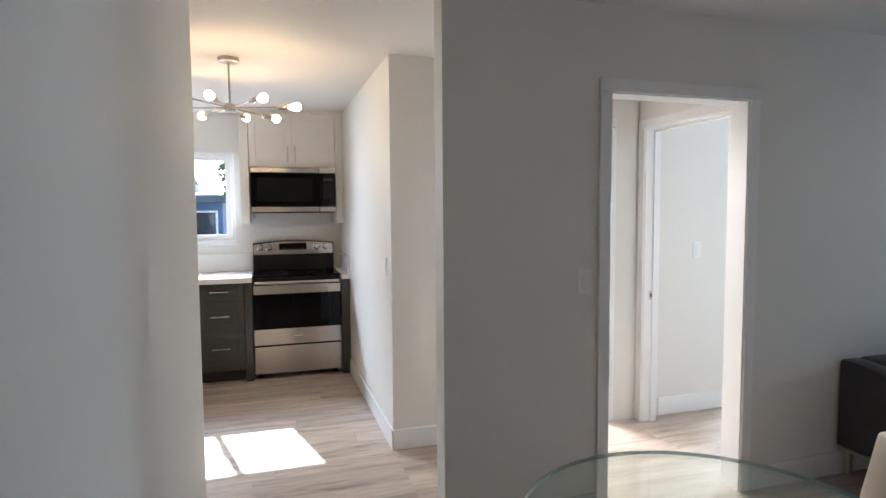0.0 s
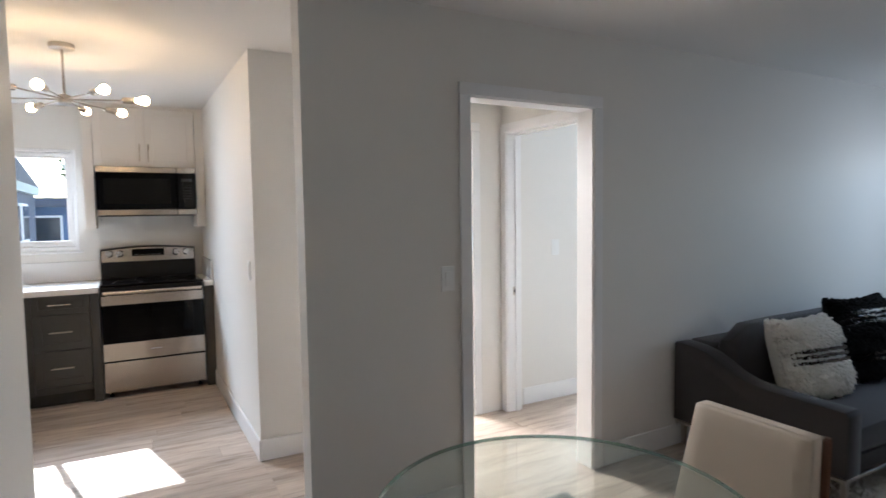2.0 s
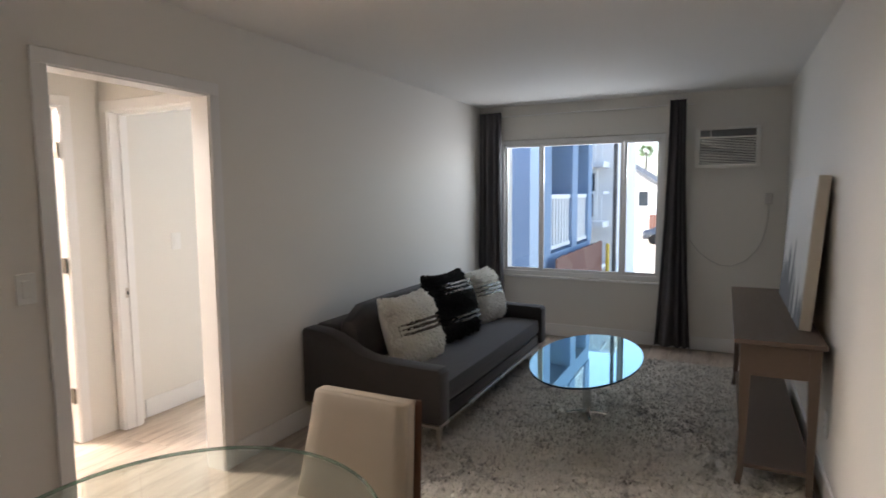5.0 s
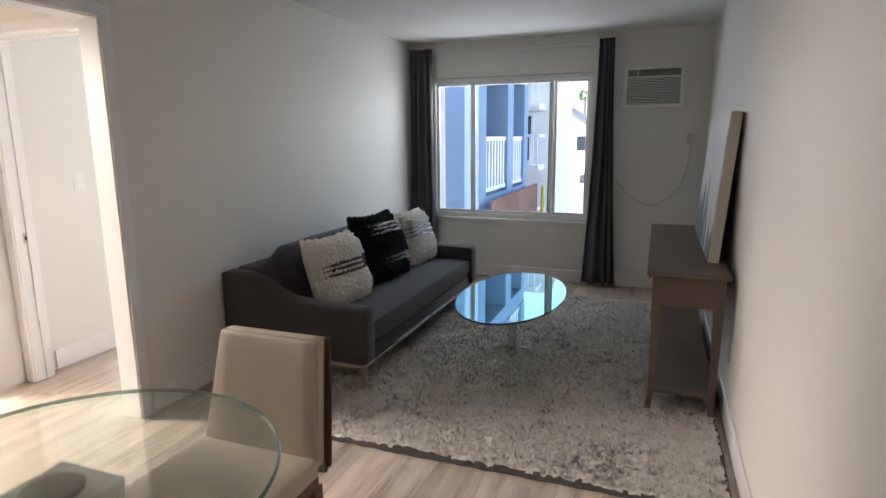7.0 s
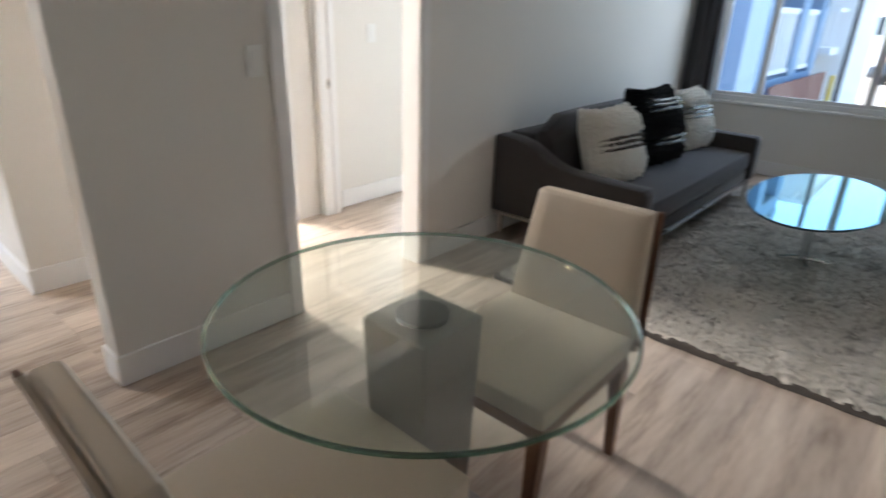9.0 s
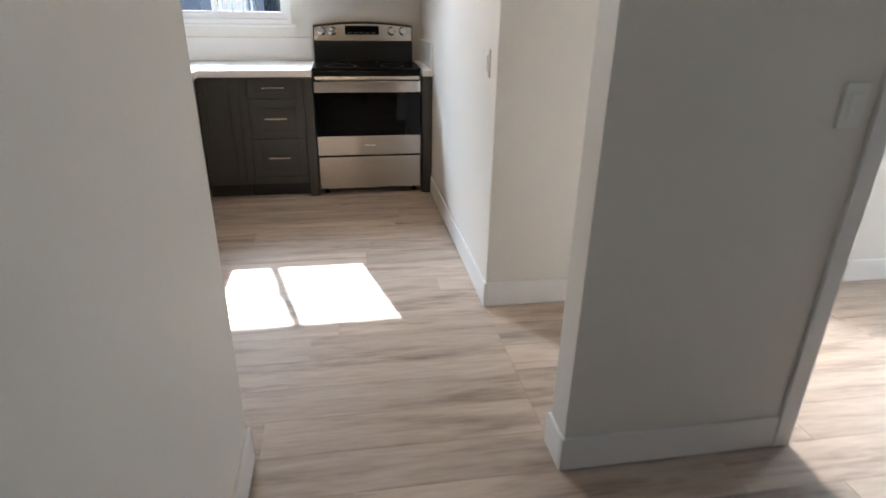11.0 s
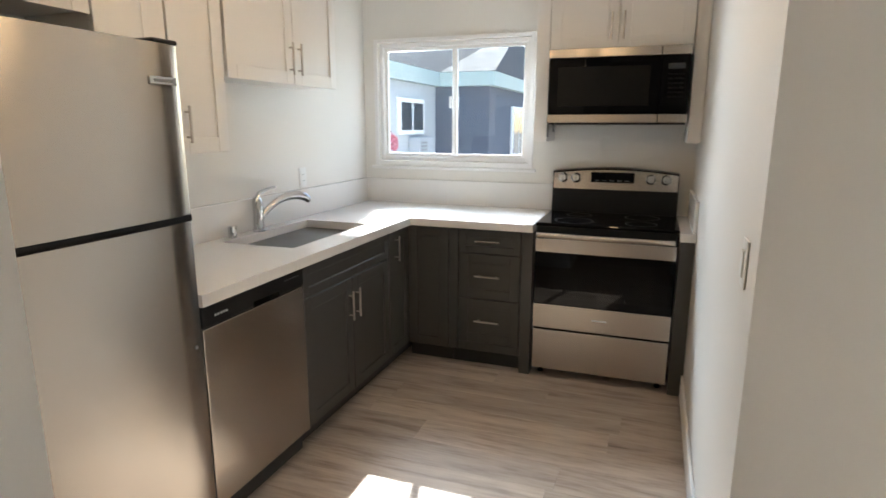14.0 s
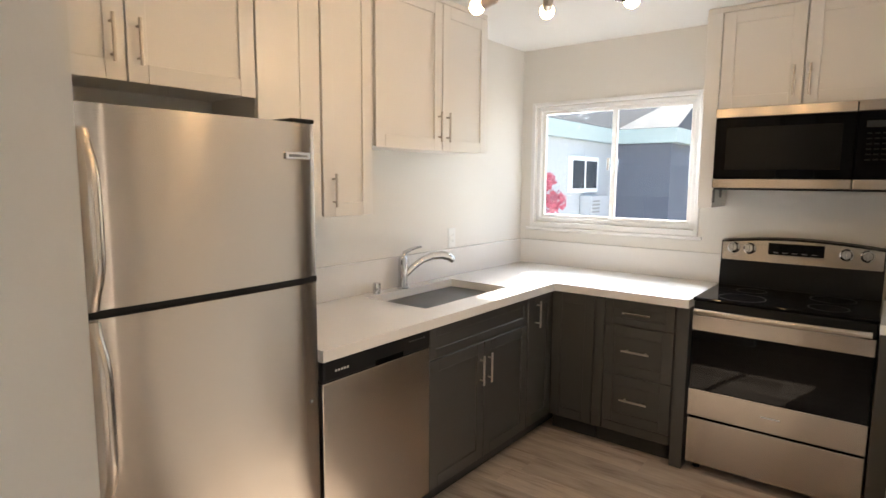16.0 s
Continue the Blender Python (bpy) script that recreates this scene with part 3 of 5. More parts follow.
# wall cabinets
def wall_unit(name, label, face, plane, u0, u1, z0, z1, back):
    ob = thing(name, face_point(face, plane, (u0 + u1) / 2, -0.1, z0), label, "cabinet", "wall cabinets")
    part("body", panel(face, plane, u0 + 0.001, u1 - 0.001, z0, z1, -back, -0.0005, 0.001), WHITECAB, ob)
    return ob


def wdoor(ob, face, plane, u0, u1, z0, z1, handle=None, rail=0.06):
    d = shaker(ob, "door", WHITECAB, face, plane, u0 + 0.0015, u1 - 0.0015, z0, z1, rail)
    if handle:
        part("handle", bar_handle(face, plane + (0.012 if face == "x+" else -0.012), *handle), NICKEL, d, "brushed nickel bar handle", True)


UX, UT = -1.098, 2.392
over = wall_unit("fridge_cabinet", "white shaker wall cabinet above the refrigerator", "x+", UX, 2.67, 3.578, 1.815, UT, 0.29)
wdoor(over, "x+", UX, 2.675, 3.127, 1.805, UT - 0.004, (3.085, 1.925, 0.14, True))
wdoor(over, "x+", UX, 3.130, 3.575, 1.805, UT - 0.004, (3.163, 1.925, 0.14, True))
tall = wall_unit("tall_wall_cabinet", "white shaker wall cabinet with a long door", "x+", UX, 3.582, 4.170, 1.362, UT, 0.29)
part("stile", panel("x+", UX, 3.583, 3.772, 1.358, UT - 0.004, 0, 0.018, 0.002), WHITECAB, tall)
part("stile", panel("x+", UX, 3.776, 3.875, 1.358, UT - 0.004, 0, 0.016, 0.002), WHITECAB, tall)
wdoor(tall, "x+", UX, 3.880, 4.168, 1.356, UT - 0.004, (3.932, 1.467, 0.14, True))
sinkup = wall_unit("wall_cabinet", "white shaker wall cabinet with two doors above the sink", "x+", UX, 4.186, 5.075, 1.668, UT, 0.29)
wdoor(sinkup, "x+", UX, 4.188, 4.668, 1.660, UT - 0.004, (4.636, 1.78, 0.15, True))
wdoor(sinkup, "x+", UX, 4.672, 5.073, 1.660, UT - 0.004, (4.706, 1.78, 0.15, True))
RY = 5.702
rangeup = wall_unit("range_cabinet", "white shaker wall cabinet with two doors above the microwave", "y-", RY, -0.006, 0.772, 1.893, UT, 0.297)
wdoor(rangeup, "y-", RY, -0.004, 0.375, 1.898, UT - 0.004, (0.336, 2.012, 0.15, True))
wdoor(rangeup, "y-", RY, 0.379, 0.770, 1.898, UT - 0.004, (0.404, 2.012, 0.15, True))
for u0, u1, z0 in ((-0.084, -0.008, 1.372), (0.774, 0.846, 1.372)):
    f = thing("side_panel", ((u0 + u1) / 2, 5.85, z0), "white painted cabinet side panel beside the microwave", "panel", "side panels")
    part("panel", panel("y-", RY, u0, u1, z0, UT, -0.296, 0.018, 0.002), WHITECAB, f)
for nm, a, b in (("cabinet_crown", (-1.388, 2.67, UT), (-1.083, 5.076, H - 0.001)), ("cabinet_crown", (-0.084, 5.686, UT), (0.846, 5.998, H - 0.001))):
    whole(nm, box(a, b, 0.003), WHITECAB, "white painted filler strip between wall cabinets and ceiling", "trim", smooth=False)

# microwave
DIMKEY = mat("dim_print", (0.018, 0.018, 0.018), 0.5, bump=0, spec=0.1)
mw = thing("microwave_oven", (0.384, 5.80, 1.476), "stainless and black over-range microwave oven", "microwave")
part("case", box((0.006, 5.632, 1.482), (0.762, 5.998, 1.888), 0.003), BLACKP, mw)
dr = part("door", panel("y-", 5.632, 0.006, 0.612, 1.530, 1.838, 0, 0.028, 0.004), BLACKG, mw, "black glass door")
part("window", panel("y-", 5.604, 0.060, 0.560, 1.575, 1.790, 0.0003, 0.0015, 0.001), mat("smoked_glass", (0.010, 0.0095, 0.009), 0.10, vary=0.05, bump=0, spec=0.2), dr)
kp = part("control_panel", panel("y-", 5.632, 0.614, 0.762, 1.530, 1.838, 0, 0.028, 0.004), BLACKG, mw)
part("display", panel("y-", 5.604, 0.648, 0.735, 1.765, 1.795, 0.0003, 0.001), mat("dark_display", (0.03, 0.035, 0.04), 0.2, bump=0), kp)
for r in range(6):
    for c in range(3):
        part("key", panel("y-", 5.604, 0.652 + c * 0.029, 0.672 + c * 0.029, 1.735 - r * 0.024, 1.742 - r * 0.024, 0.0003, 0.0007), DIMKEY, kp)
for z0, z1 in ((1.482, 1.528), (1.840, 1.889)):
    part("trim_strip", panel("y-", 5.632, 0.004, 0.610, z0, z1, 0, 0.031, 0.004, 2), STEEL, mw)
    part("trim_strip", panel("y-", 5.632, 0.613, 0.764, z0, z1, 0, 0.031, 0.004, 2), STEEL, mw)
part("underside_vent", box((0.01, 5.625, 1.472), (0.758, 5.99, 1.4815), 0.002), BLACKP, mw)
part("bracket", boxes(((-0.004, 5.66, 1.40), (0.0, 5.70, 1.471)), ((0.03, 5.66, 1.43), (0.034, 5.70, 1.4715))), GREYP, mw, "bare steel mounting bracket")

# range
rg = thing("kitchen_range", (0.384, 5.70, 0.004), "stainless electric range with a black glass cooktop", "range")
part("body", box((0.004, 5.428, 0.045), (0.764, 5.985, 0.905), 0.003), BLACKP, rg)
part("cooktop", box((-0.001, 5.395, 0.9055), (0.769, 5.925, 0.925), 0.006, 2), BLACKG, rg, "glossy black glass cooktop")
part("front_rail", panel("y-", 5.428, 0.004, 0.764, 0.840, 0.904, 0, 0.026, 0.006, 2), BLACKP, rg)
od = part("oven_door", panel("y-", 5.428, 0.004, 0.764, 0.302, 0.836, 0, 0.040, 0.004), BLACKG, rg, "black glass oven door")
part("door_band", panel("y-", 5.388, 0.004, 0.764, 0.758, 0.836, 0.0003, 0.006, 0.002), STEEL, od, "stainless band")
part("door_band", panel("y-", 5.388, 0.004, 0.764, 0.304, 0.446, 0.0003, 0.006, 0.002), STEEL, od, "stainless band")
part("maker_mark", panel("y-", 5.382, 0.345, 0.425, 0.374, 0.381, 0.0003, 0.0009), LABELW, od)
part("window", panel("y-", 5.388, 0.115, 0.655, 0.49, 0.715, 0.0003, 0.001, 0.0), mat("oven_glass", (0.004, 0.004, 0.004), 0.03, bump=0, spec=0.2), od)
hb = bmesh.new()
pts = [(0.02 + 0.728 * i / 10, 5.388 - 0.045 - 0.010 * math.sin(math.pi * i / 10), 0.862) for i in range(11)]
add_tube(hb, pts, 0.0125, 12)
for v in hb.verts:
    v.co.z = 0.862 + (v.co.z - 0.862) * 1.25
for u in (0.035, 0.733):
    add_box(hb, (u - 0.012, 5.34, 0.848), (u + 0.012, 5.402, 0.876), 0.004)
part("oven_handle", hb, STEEL, rg, "full-width satin steel handle", True)
part("drawer", panel("y-", 5.428, 0.004, 0.764, 0.048, 0.292, 0, 0.044, 0.004, 2), STEEL, rg, "stainless storage drawer")
bg = bmesh.new()
rows = []
n = 16
for y, lift in ((5.905, 0), (5.965, 0.004)):
    rows.append([bg.verts.new((0.004 + 0.76 * i / n, y + (0.02 if z else 0), (1.178 + lift + 0.027 * math.sin(math.pi * i / n) if z else 0.926))) for z in (0, 1) for i in range(n + 1)])
f, b = rows
for i in range(n):
    bg.faces.new((f[i], f[i + 1], f[n + 2 + i], f[n + 1 + i]))
    bg.faces.new((b[i + 1], b[i], b[n + 1 + i], b[n + 2 + i]))
    bg.faces.new((f[n + 1 + i], f[n + 2 + i], b[n + 2 + i], b[n + 1 + i]))
    bg.faces.new((f[i + 1], f[i], b[i], b[i + 1]))
for i, j in ((0, n + 1), (n, 2 * n + 1)):
    bg.faces.new((f[i], f[j], b[j], b[i]))
guard = part("backguard", bg, BLACKP, rg, "black backguard with an arched top")
cp = bmesh.new()
vs = [[cp.verts.new((0.010 + 0.748 * i / n, 5.9035 + 0.02 * (z - 0.926) / 0.252 - dy, z + (0.025 * math.sin(math.pi * i / n) if hi else 0))) for i in range(n + 1)] for z, hi, dy in ((1.072, 0, 0.006), (1.170, 1, 0.006))]
for i in range(n):
    cp.faces.new((vs[0][i], vs[0][i + 1], vs[1][i + 1], vs[1][i]))
ext = bmesh.ops.extrude_face_region(cp, geom=cp.faces[:])
bmesh.ops.translate(cp, verts=[v for v in ext["geom"] if isinstance(v, bmesh.types.BMVert)], vec=(0, 0.005, 0))
cpan = part("control_panel", cp, STEEL, guard, "stainless control panel")
part("clock", panel("y-", 5.908, 0.245, 0.505, 1.118, 1.180, 0, 0.0085, 0.002), BLACKG, cpan, "black glass clock display")
for i in range(5):
    part("clock_key", panel("y-", 5.899, 0.27 + i * 0.045, 0.295 + i * 0.045, 1.128, 1.132, 0, 0.0012), GREYP, cpan)
for u in (0.070, 0.152, 0.602, 0.690):
    k = lathe([(0.031, 0), (0.031, 0.005), (0.026, 0.008), (0.023, 0.026), (0.020, 0.030), (0, 0.030)], (u, 5.909, 1.142), (0, -1, 0.08))
    add_box(k, (u - 0.004, 5.870, 1.120), (u + 0.004, 5.884, 1.164), 0.002)
    part("knob", k, CHROME, cpan, "satin chrome knob", True)
for u, v, r in ((0.20, 5.53, 0.11), (0.57, 5.53, 0.085), (0.20, 5.77, 0.075), (0.57, 5.77, 0.10)):
    part("burner_ring", lathe([(r, 0), (r, 0.0004), (r - 0.004, 0.0004), (r - 0.004, 0)], (u, v, 0.9253), seg=32, cap=False), BLACKP, rg)
for u in (0.05, 0.72):
    for v in (5.45, 5.93):
        part("foot", lathe([(0.018, 0), (0.018, 0.012), (0.008, 0.014), (0.008, 0.045)], (u, v, 0.004), seg=12), BLACKP, rg)
part("side_screw_panel", box((0.765, 5.44, 0.10), (0.768, 5.97, 0.88)), BLACKP, rg)


# kitchen window
def slider_window(name, label, face, plane, u0, u1, z0, z1, bars, frame_d=0.09, w=0.045, s=0.030):
    """A white vinyl window set in the wall: outer frame, meeting stiles, sashes, panes."""
    ob = thing(name, face_point(face, plane, (u0 + u1) / 2, -0.05, z0), label, "window", kind="structure")
    part("window_frame", panel(face, plane, u0 + 0.001, u0 + w, z0, z1, -frame_d, -0.02, 0.003), TRIM, ob)
    part("window_frame", panel(face, plane, u1 - w, u1 - 0.001, z0, z1, -frame_d, -0.02, 0.003), TRIM, ob)
    part("window_frame", panel(face, plane, u0 + w, u1 - w, z1 - w, z1 - 0.001, -frame_d, -0.0205, 0.003), TRIM, ob)
    part("window_frame", panel(face, plane, u0 + w, u1 - w, z0 + 0.001, z0 + w, -frame_d, -0.0205, 0.003), TRIM, ob)
    edges = [u0 + w] + list(bars) + [u1 - w]
    for i in range(len(edges) - 1):
        a, b = edges[i], edges[i + 1]
        back = -0.062 if i % 2 == 0 else -0.040
        sash = bmesh.new()
        for q in ((a, a + s, z0 + w, z1 - w), (b - s, b, z0 + w, z1 - w), (a + s, b - s, z0 + w, z0 + w + s), (a + s, b - s, z1 - w - s, z1 - w)):
            add_panel(sash, face, plane, q[0] + 0.0003, q[1] - 0.0003, q[2], q[3], back - 0.012, back + 0.012, 0.002)
        so = part("sash", sash, TRIM, ob)
        g = part("pane", panel(face, plane, a + s - 0.004, b - s + 0.004, z0 + w + s - 0.004, z1 - w - s + 0.004, back - 0.002, back + 0.002), PANE, so)
        g.visible_shadow = False
    return ob


window_1 = slider_window("window_1", "white vinyl sliding kitchen window above the worktop", "y-", 6.0, -1.276, -0.179, 1.219, 2.026, [-0.715], w=0.030, s=0.022)
bm = bmesh.new()
for q in ((-1.305, -1.277, 1.183, 2.052), (-0.178, -0.150, 1.183, 2.052), (-1.277, -0.178, 2.027, 2.052), (-1.277, -0.178, 1.183, 1.218)):
    add_panel(bm, "y-", 6.0, q[0], q[1], q[2], q[3], 0.0005, 0.012, 0.002)
part("casing", bm, TRIM, window_1)
part("window_sill", panel("y-", 6.0, -1.33, -0.125, 1.160, 1.1825, 0.0005, 0.03, 0.004), TRIM, window_1)
part("latch", panel("y-", 5.955, -0.722, -0.706, 1.58, 1.66, 0, 0.014, 0.003), WHITEP, window_1)

# chandelier
CX, CY, CZ = -0.067, 3.90, 2.122
BULB = glow("lit_bulb", (1.0, 0.66, 0.34), 12.5)
ch = thing("chandelier", (CX, CY, H - 0.03), "brushed nickel sputnik chandelier with lit globe bulbs", "chandelier")
part("canopy", lathe([(0, 0), (0.062, 0), (0.062, -0.024), (0.05, -0.028), (0, -0.028)], (CX, CY, H - 0.0005)), NICKEL, ch, "", True)
part("stem", tube([(CX, CY, H - 0.02), (CX, CY, CZ)], 0.0065, 10), NICKEL, ch, "", True)
part("hub", lathe([(0, -0.022), (0.03, -0.022), (0.034, -0.018), (0.034, 0.018), (0.03, 0.022), (0, 0.022)], (CX, CY, CZ)), NICKEL, ch, "", True)
for ang, tilt, l in ((156, 1, 0.43), (120, -1, 0.38), (79, 1, 0.44), (45, -2, 0.40), (336, -1, 0.43), (300, 1, 0.40), (259, -1, 0.43), (225, 2, 0.40)):
    a, e = radians(ang), radians(tilt)
    d = Vector((math.cos(a) * math.cos(e), math.sin(a) * math.cos(e), math.sin(e)))
    o = Vector((CX, CY, CZ))
    arm = part("arm", tube([o, o + d * (l - 0.10)], 0.0045, 8), NICKEL, ch, "", True)
    part("socket", lathe([(0.006, -0.01), (0.017, 0), (0.018, 0.062), (0.014, 0.066), (0, 0.066)], o + d * (l - 0.12), d, 14), NICKEL, arm, "", True)
    part("bulb", lathe([(0.013, 0), (0.014, 0.012), (0.019, 0.026), (0.026, 0.042), (0.026, 0.056), (0.018, 0.070), (0, 0.078)], o + d * (l - 0.055), d, 16), BULB, arm, "lit warm globe bulb", True)

# ---- living room ----
SOFA = mat("grey_velvet", (0.052, 0.047, 0.047), 0.85, vary=0.2, scale=5, grain=300, bump=0.12, spec=0.25)
SOFA.node_tree.nodes["Principled BSDF"].inputs["Sheen Weight"].default_value = 0.28
SOFA.node_tree.nodes["Principled BSDF"].inputs["Sheen Roughness"].default_value = 0.4
CREAM = mat("cream_upholstery", (0.60, 0.515, 0.415), 0.6, vary=0.05, scale=6, grain=250, bump=0.06)
WALNUT = mat("walnut_stain", (0.17, 0.075, 0.04), 0.4, vary=0.3, scale=4, grain=40, stretch=(6, 6, 1), bump=0.03)
DRIFT = mat("weathered_brown_wood", (0.125, 0.088, 0.064), 0.5, vary=0.28, scale=5, grain=30, stretch=(1, 9, 9), bump=0.06)
WOOL = mat("ivory_wool", (0.95, 0.92, 0.85), 0.95, vary=0.12, scale=14, grain=90, bump=0.2, spec=0.1)
WOOL.node_tree.nodes["Principled BSDF"].inputs["Sheen Weight"].default_value = 0.6
BLACKWOOL = mat("black_wool", (0.010, 0.010, 0.011), 0.9, vary=0.3, scale=14, grain=90, bump=0.2, spec=0.2)
SEQUIN = mat("dark_sequins", (0.20, 0.175, 0.155), 0.22, 1.0, vary=0.5, scale=60, grain=200, bump=0.1)
CURTAIN = mat("charcoal_curtain_cloth", (0.11, 0.104, 0.110), 0.8, vary=0.1, scale=10, grain=400, bump=0.06, spec=0.2)
PEWTER = mat("pewter_finish", (0.30, 0.285, 0.265), 0.42, 0.6, vary=0.12, scale=6, grain=50, bump=0.04)
CANVAS = mat("primed_canvas", (0.72, 0.67, 0.60), 0.8, vary=0.04, grain=500, bump=0.06)
CORD = mat("white_cord", (0.55, 0.53, 0.50), 0.5, bump=0)
# raised mirror and cyan sheen put the bright sky's reflection into the glass
COFFEEGLASS = pane_glass("sky_sheen_glass", (0.42, 0.62, 0.64), 0.50, (0.72, 0.97, 1.0))
COFFEERIM = mat("dark_blue_glass_edge", (0.012, 0.03, 0.045), 0.1, vary=0.1, bump=0)


def rug_material():
    m, n, l, p = shader("shag_rug")
    geo = n.new("ShaderNodeNewGeometry")
    cells, soft, fine = n.new("ShaderNodeTexNoise"), n.new("ShaderNodeTexNoise"), n.new("ShaderNodeTexNoise")
    for t, s, d in ((cells, 5.5, 6), (soft, 3.0, 4), (fine, 34, 6)):
        t.inputs["Scale"].default_value, t.inputs["Detail"].default_value = s, d
        l.new(geo.outputs["Position"], t.inputs["Vector"])
    cells.inputs["Scale"].default_value, cells.inputs["Distortion"].default_value = 2.6, 0.8
    d = n.new("ShaderNodeMath")
    d.operation = "SUBTRACT"
    d.inputs[1].default_value = 0.5
    l.new(cells.outputs[0], d.inputs[0])
    vein = n.new("ShaderNodeMath")
    vein.operation = "ABSOLUTE"
    l.new(d.outputs[0], vein.inputs[0])
    a = n.new("ShaderNodeMath")
    a.operation = "MULTIPLY_ADD"
    a.inputs[1].default_value = 0.62
    l.new(fine.outputs[0], a.inputs[0])
    b = n.new("ShaderNodeMath")
    b.operation = "MULTIPLY_ADD"
    b.inputs[1].default_value, b.inputs[2].default_value = 4.5, 0.14
    l.new(vein.outputs[0], b.inputs[0])
    c = n.new("ShaderNodeMath")
    c.operation = "MINIMUM"
    c.inputs[1].default_value = 0.34
    l.new(b.outputs[0], c.inputs[0])
    gate = n.new("ShaderNodeMapRange")
    gate.inputs["From Min"].default_value, gate.inputs["From Max"].default_value = 0.42, 0.56
    gate.inputs["To Min"].default_value, gate.inputs["To Max"].default_value = 0.30, 0.14
    l.new(soft.outputs[0], gate.inputs[0])
    l.new(gate.outputs[0], b.inputs[2])
    l.new(c.outputs[0], a.inputs[2])
    ramp = n.new("ShaderNodeValToRGB")
    el = ramp.color_ramp.elements
    el[0].position, el[1].position = 0.35, 0.64
    el[0].color, el[1].color = (0.07, 0.066, 0.066, 1), (0.72, 0.685, 0.63, 1)
    e = el.new(0.46)
    e.color = (0.43, 0.408, 0.385, 1)
    l.new(a.outputs[0], ramp.inputs[0])
    l.new(ramp.outputs[0], p.inputs["Base Color"])
    p.inputs["Roughness"].default_value = 0.95
    p.inputs["Specular IOR Level"].default_value = 0.1
    bp = n.new("ShaderNodeBump")
    bp.inputs["Strength"].default_value, bp.inputs["Distance"].default_value = 1.0, 0.02
    l.new(fine.outputs[0], bp.inputs["Height"])
    l.new(bp.outputs[0], p.inputs["Normal"])
    return m


# rug: a dense uneven pile with drooping edges
RUG = rug_material()
rx0, rx1, ry0, ry1 = 2.60, 5.58, -0.405, 2.03
nx, ny = 270, 220
xs, ys = np.linspace(0, 1, nx + 1), np.linspace(0, 1, ny + 1)
verts = []
for j in range(ny + 1):
    for i in range(nx + 1):
        edge = min(i, nx - i, j, ny - j)
        x = rx0 + (rx1 - rx0) * xs[i]
        y = ry0 + (ry1 - ry0) * ys[j]
        h = 0.026 + 0.010 * noise.noise(Vector((x * 9, y * 9, 0))) + 0.014 * noise.noise(Vector((x * 34, y * 34, 3)))
        wob = 0.010 * noise.noise(Vector((x * 14, y * 14, 7)))
        verts.append((x + wob, y + wob * 0.7, 0.002 if edge == 0 else h * min(1, 0.80 + 0.1 * edge)))
faces = [(j * (nx + 1) + i, j * (nx + 1) + i + 1, (j + 1) * (nx + 1) + i + 1, (j + 1) * (nx + 1) + i) for j in range(ny) for i in range(nx)]
rug_root = thing("shag_rug", (4.09, 0.81, 0.001), "ivory and grey mottled shag rug on the plank floor", "rug")
me = bpy.data.meshes.new("rug_body")
me.from_pydata([(v[0] - 4.09, v[1] - 0.81, v[2] - 0.001) for v in verts], [], faces)
for poly in me.polygons:
    poly.use_smooth = True
me.materials.append(RUG)
# dark colour for the outermost faces: shade under the drooping edge, painted on
me.materials.append(mat("rug_edge_shade", (0.10, 0.088, 0.08), 0.95, vary=0.4, scale=30, grain=120, bump=0.4, spec=0.1))
for k, poly in enumerate(me.polygons):
    i, j = k % nx, k // nx
    e_ = min(i, nx - 1 - i, j, ny - 1 - j)
    poly.material_index = 1 if e_ < 1.0 + 1.2 * noise.noise(Vector((i * 0.23, j * 0.23, 1))) else 0
pile = new("rug_body", me)
pile.parent = rug_root
# loose tufts over the pile
rg2 = random.Random(9)
tv, tf = [], []
for k in range(34000):
    x, y = rg2.uniform(rx0 + 0.025, rx1 - 0.02), rg2.uniform(ry0 + 0.025, ry1 - 0.02)
    if 3.25 < x < 5.1 and y > 1.75:
        continue
    a, ln, lean = rg2.uniform(0, 6.28), rg2.uniform(0.026, 0.046), rg2.uniform(0.3, 1.0)
    w = rg2.uniform(0.005, 0.010)
    d, s = Vector((math.cos(a), math.sin(a), 0)), Vector((-math.sin(a), math.cos(a), 0))
    b = Vector((x - 4.09, y - 0.81, 0.016))
    i = len(tv)
    tv += [b - s * w, b + s * w, b + d * ln * lean + Vector((0, 0, ln * 0.8))]
    tf.append((i, i + 1, i + 2))
me = bpy.data.meshes.new("tufts")
me.from_pydata([tuple(v) for v in tv], [], tf)
me.materials.append(RUG)
tufts = tagged(new("shag", me), kind="stuff")
tufts.parent = rug_root

# sofa
sx0, sx1, syb, syf = 3.10, 5.235, 2.435, 1.455
sofa = thing("sofa", ((sx0 + sx1) / 2, 1.95, 0.03), "dark grey velvet sofa with sloping arms and metal legs", "sofa")


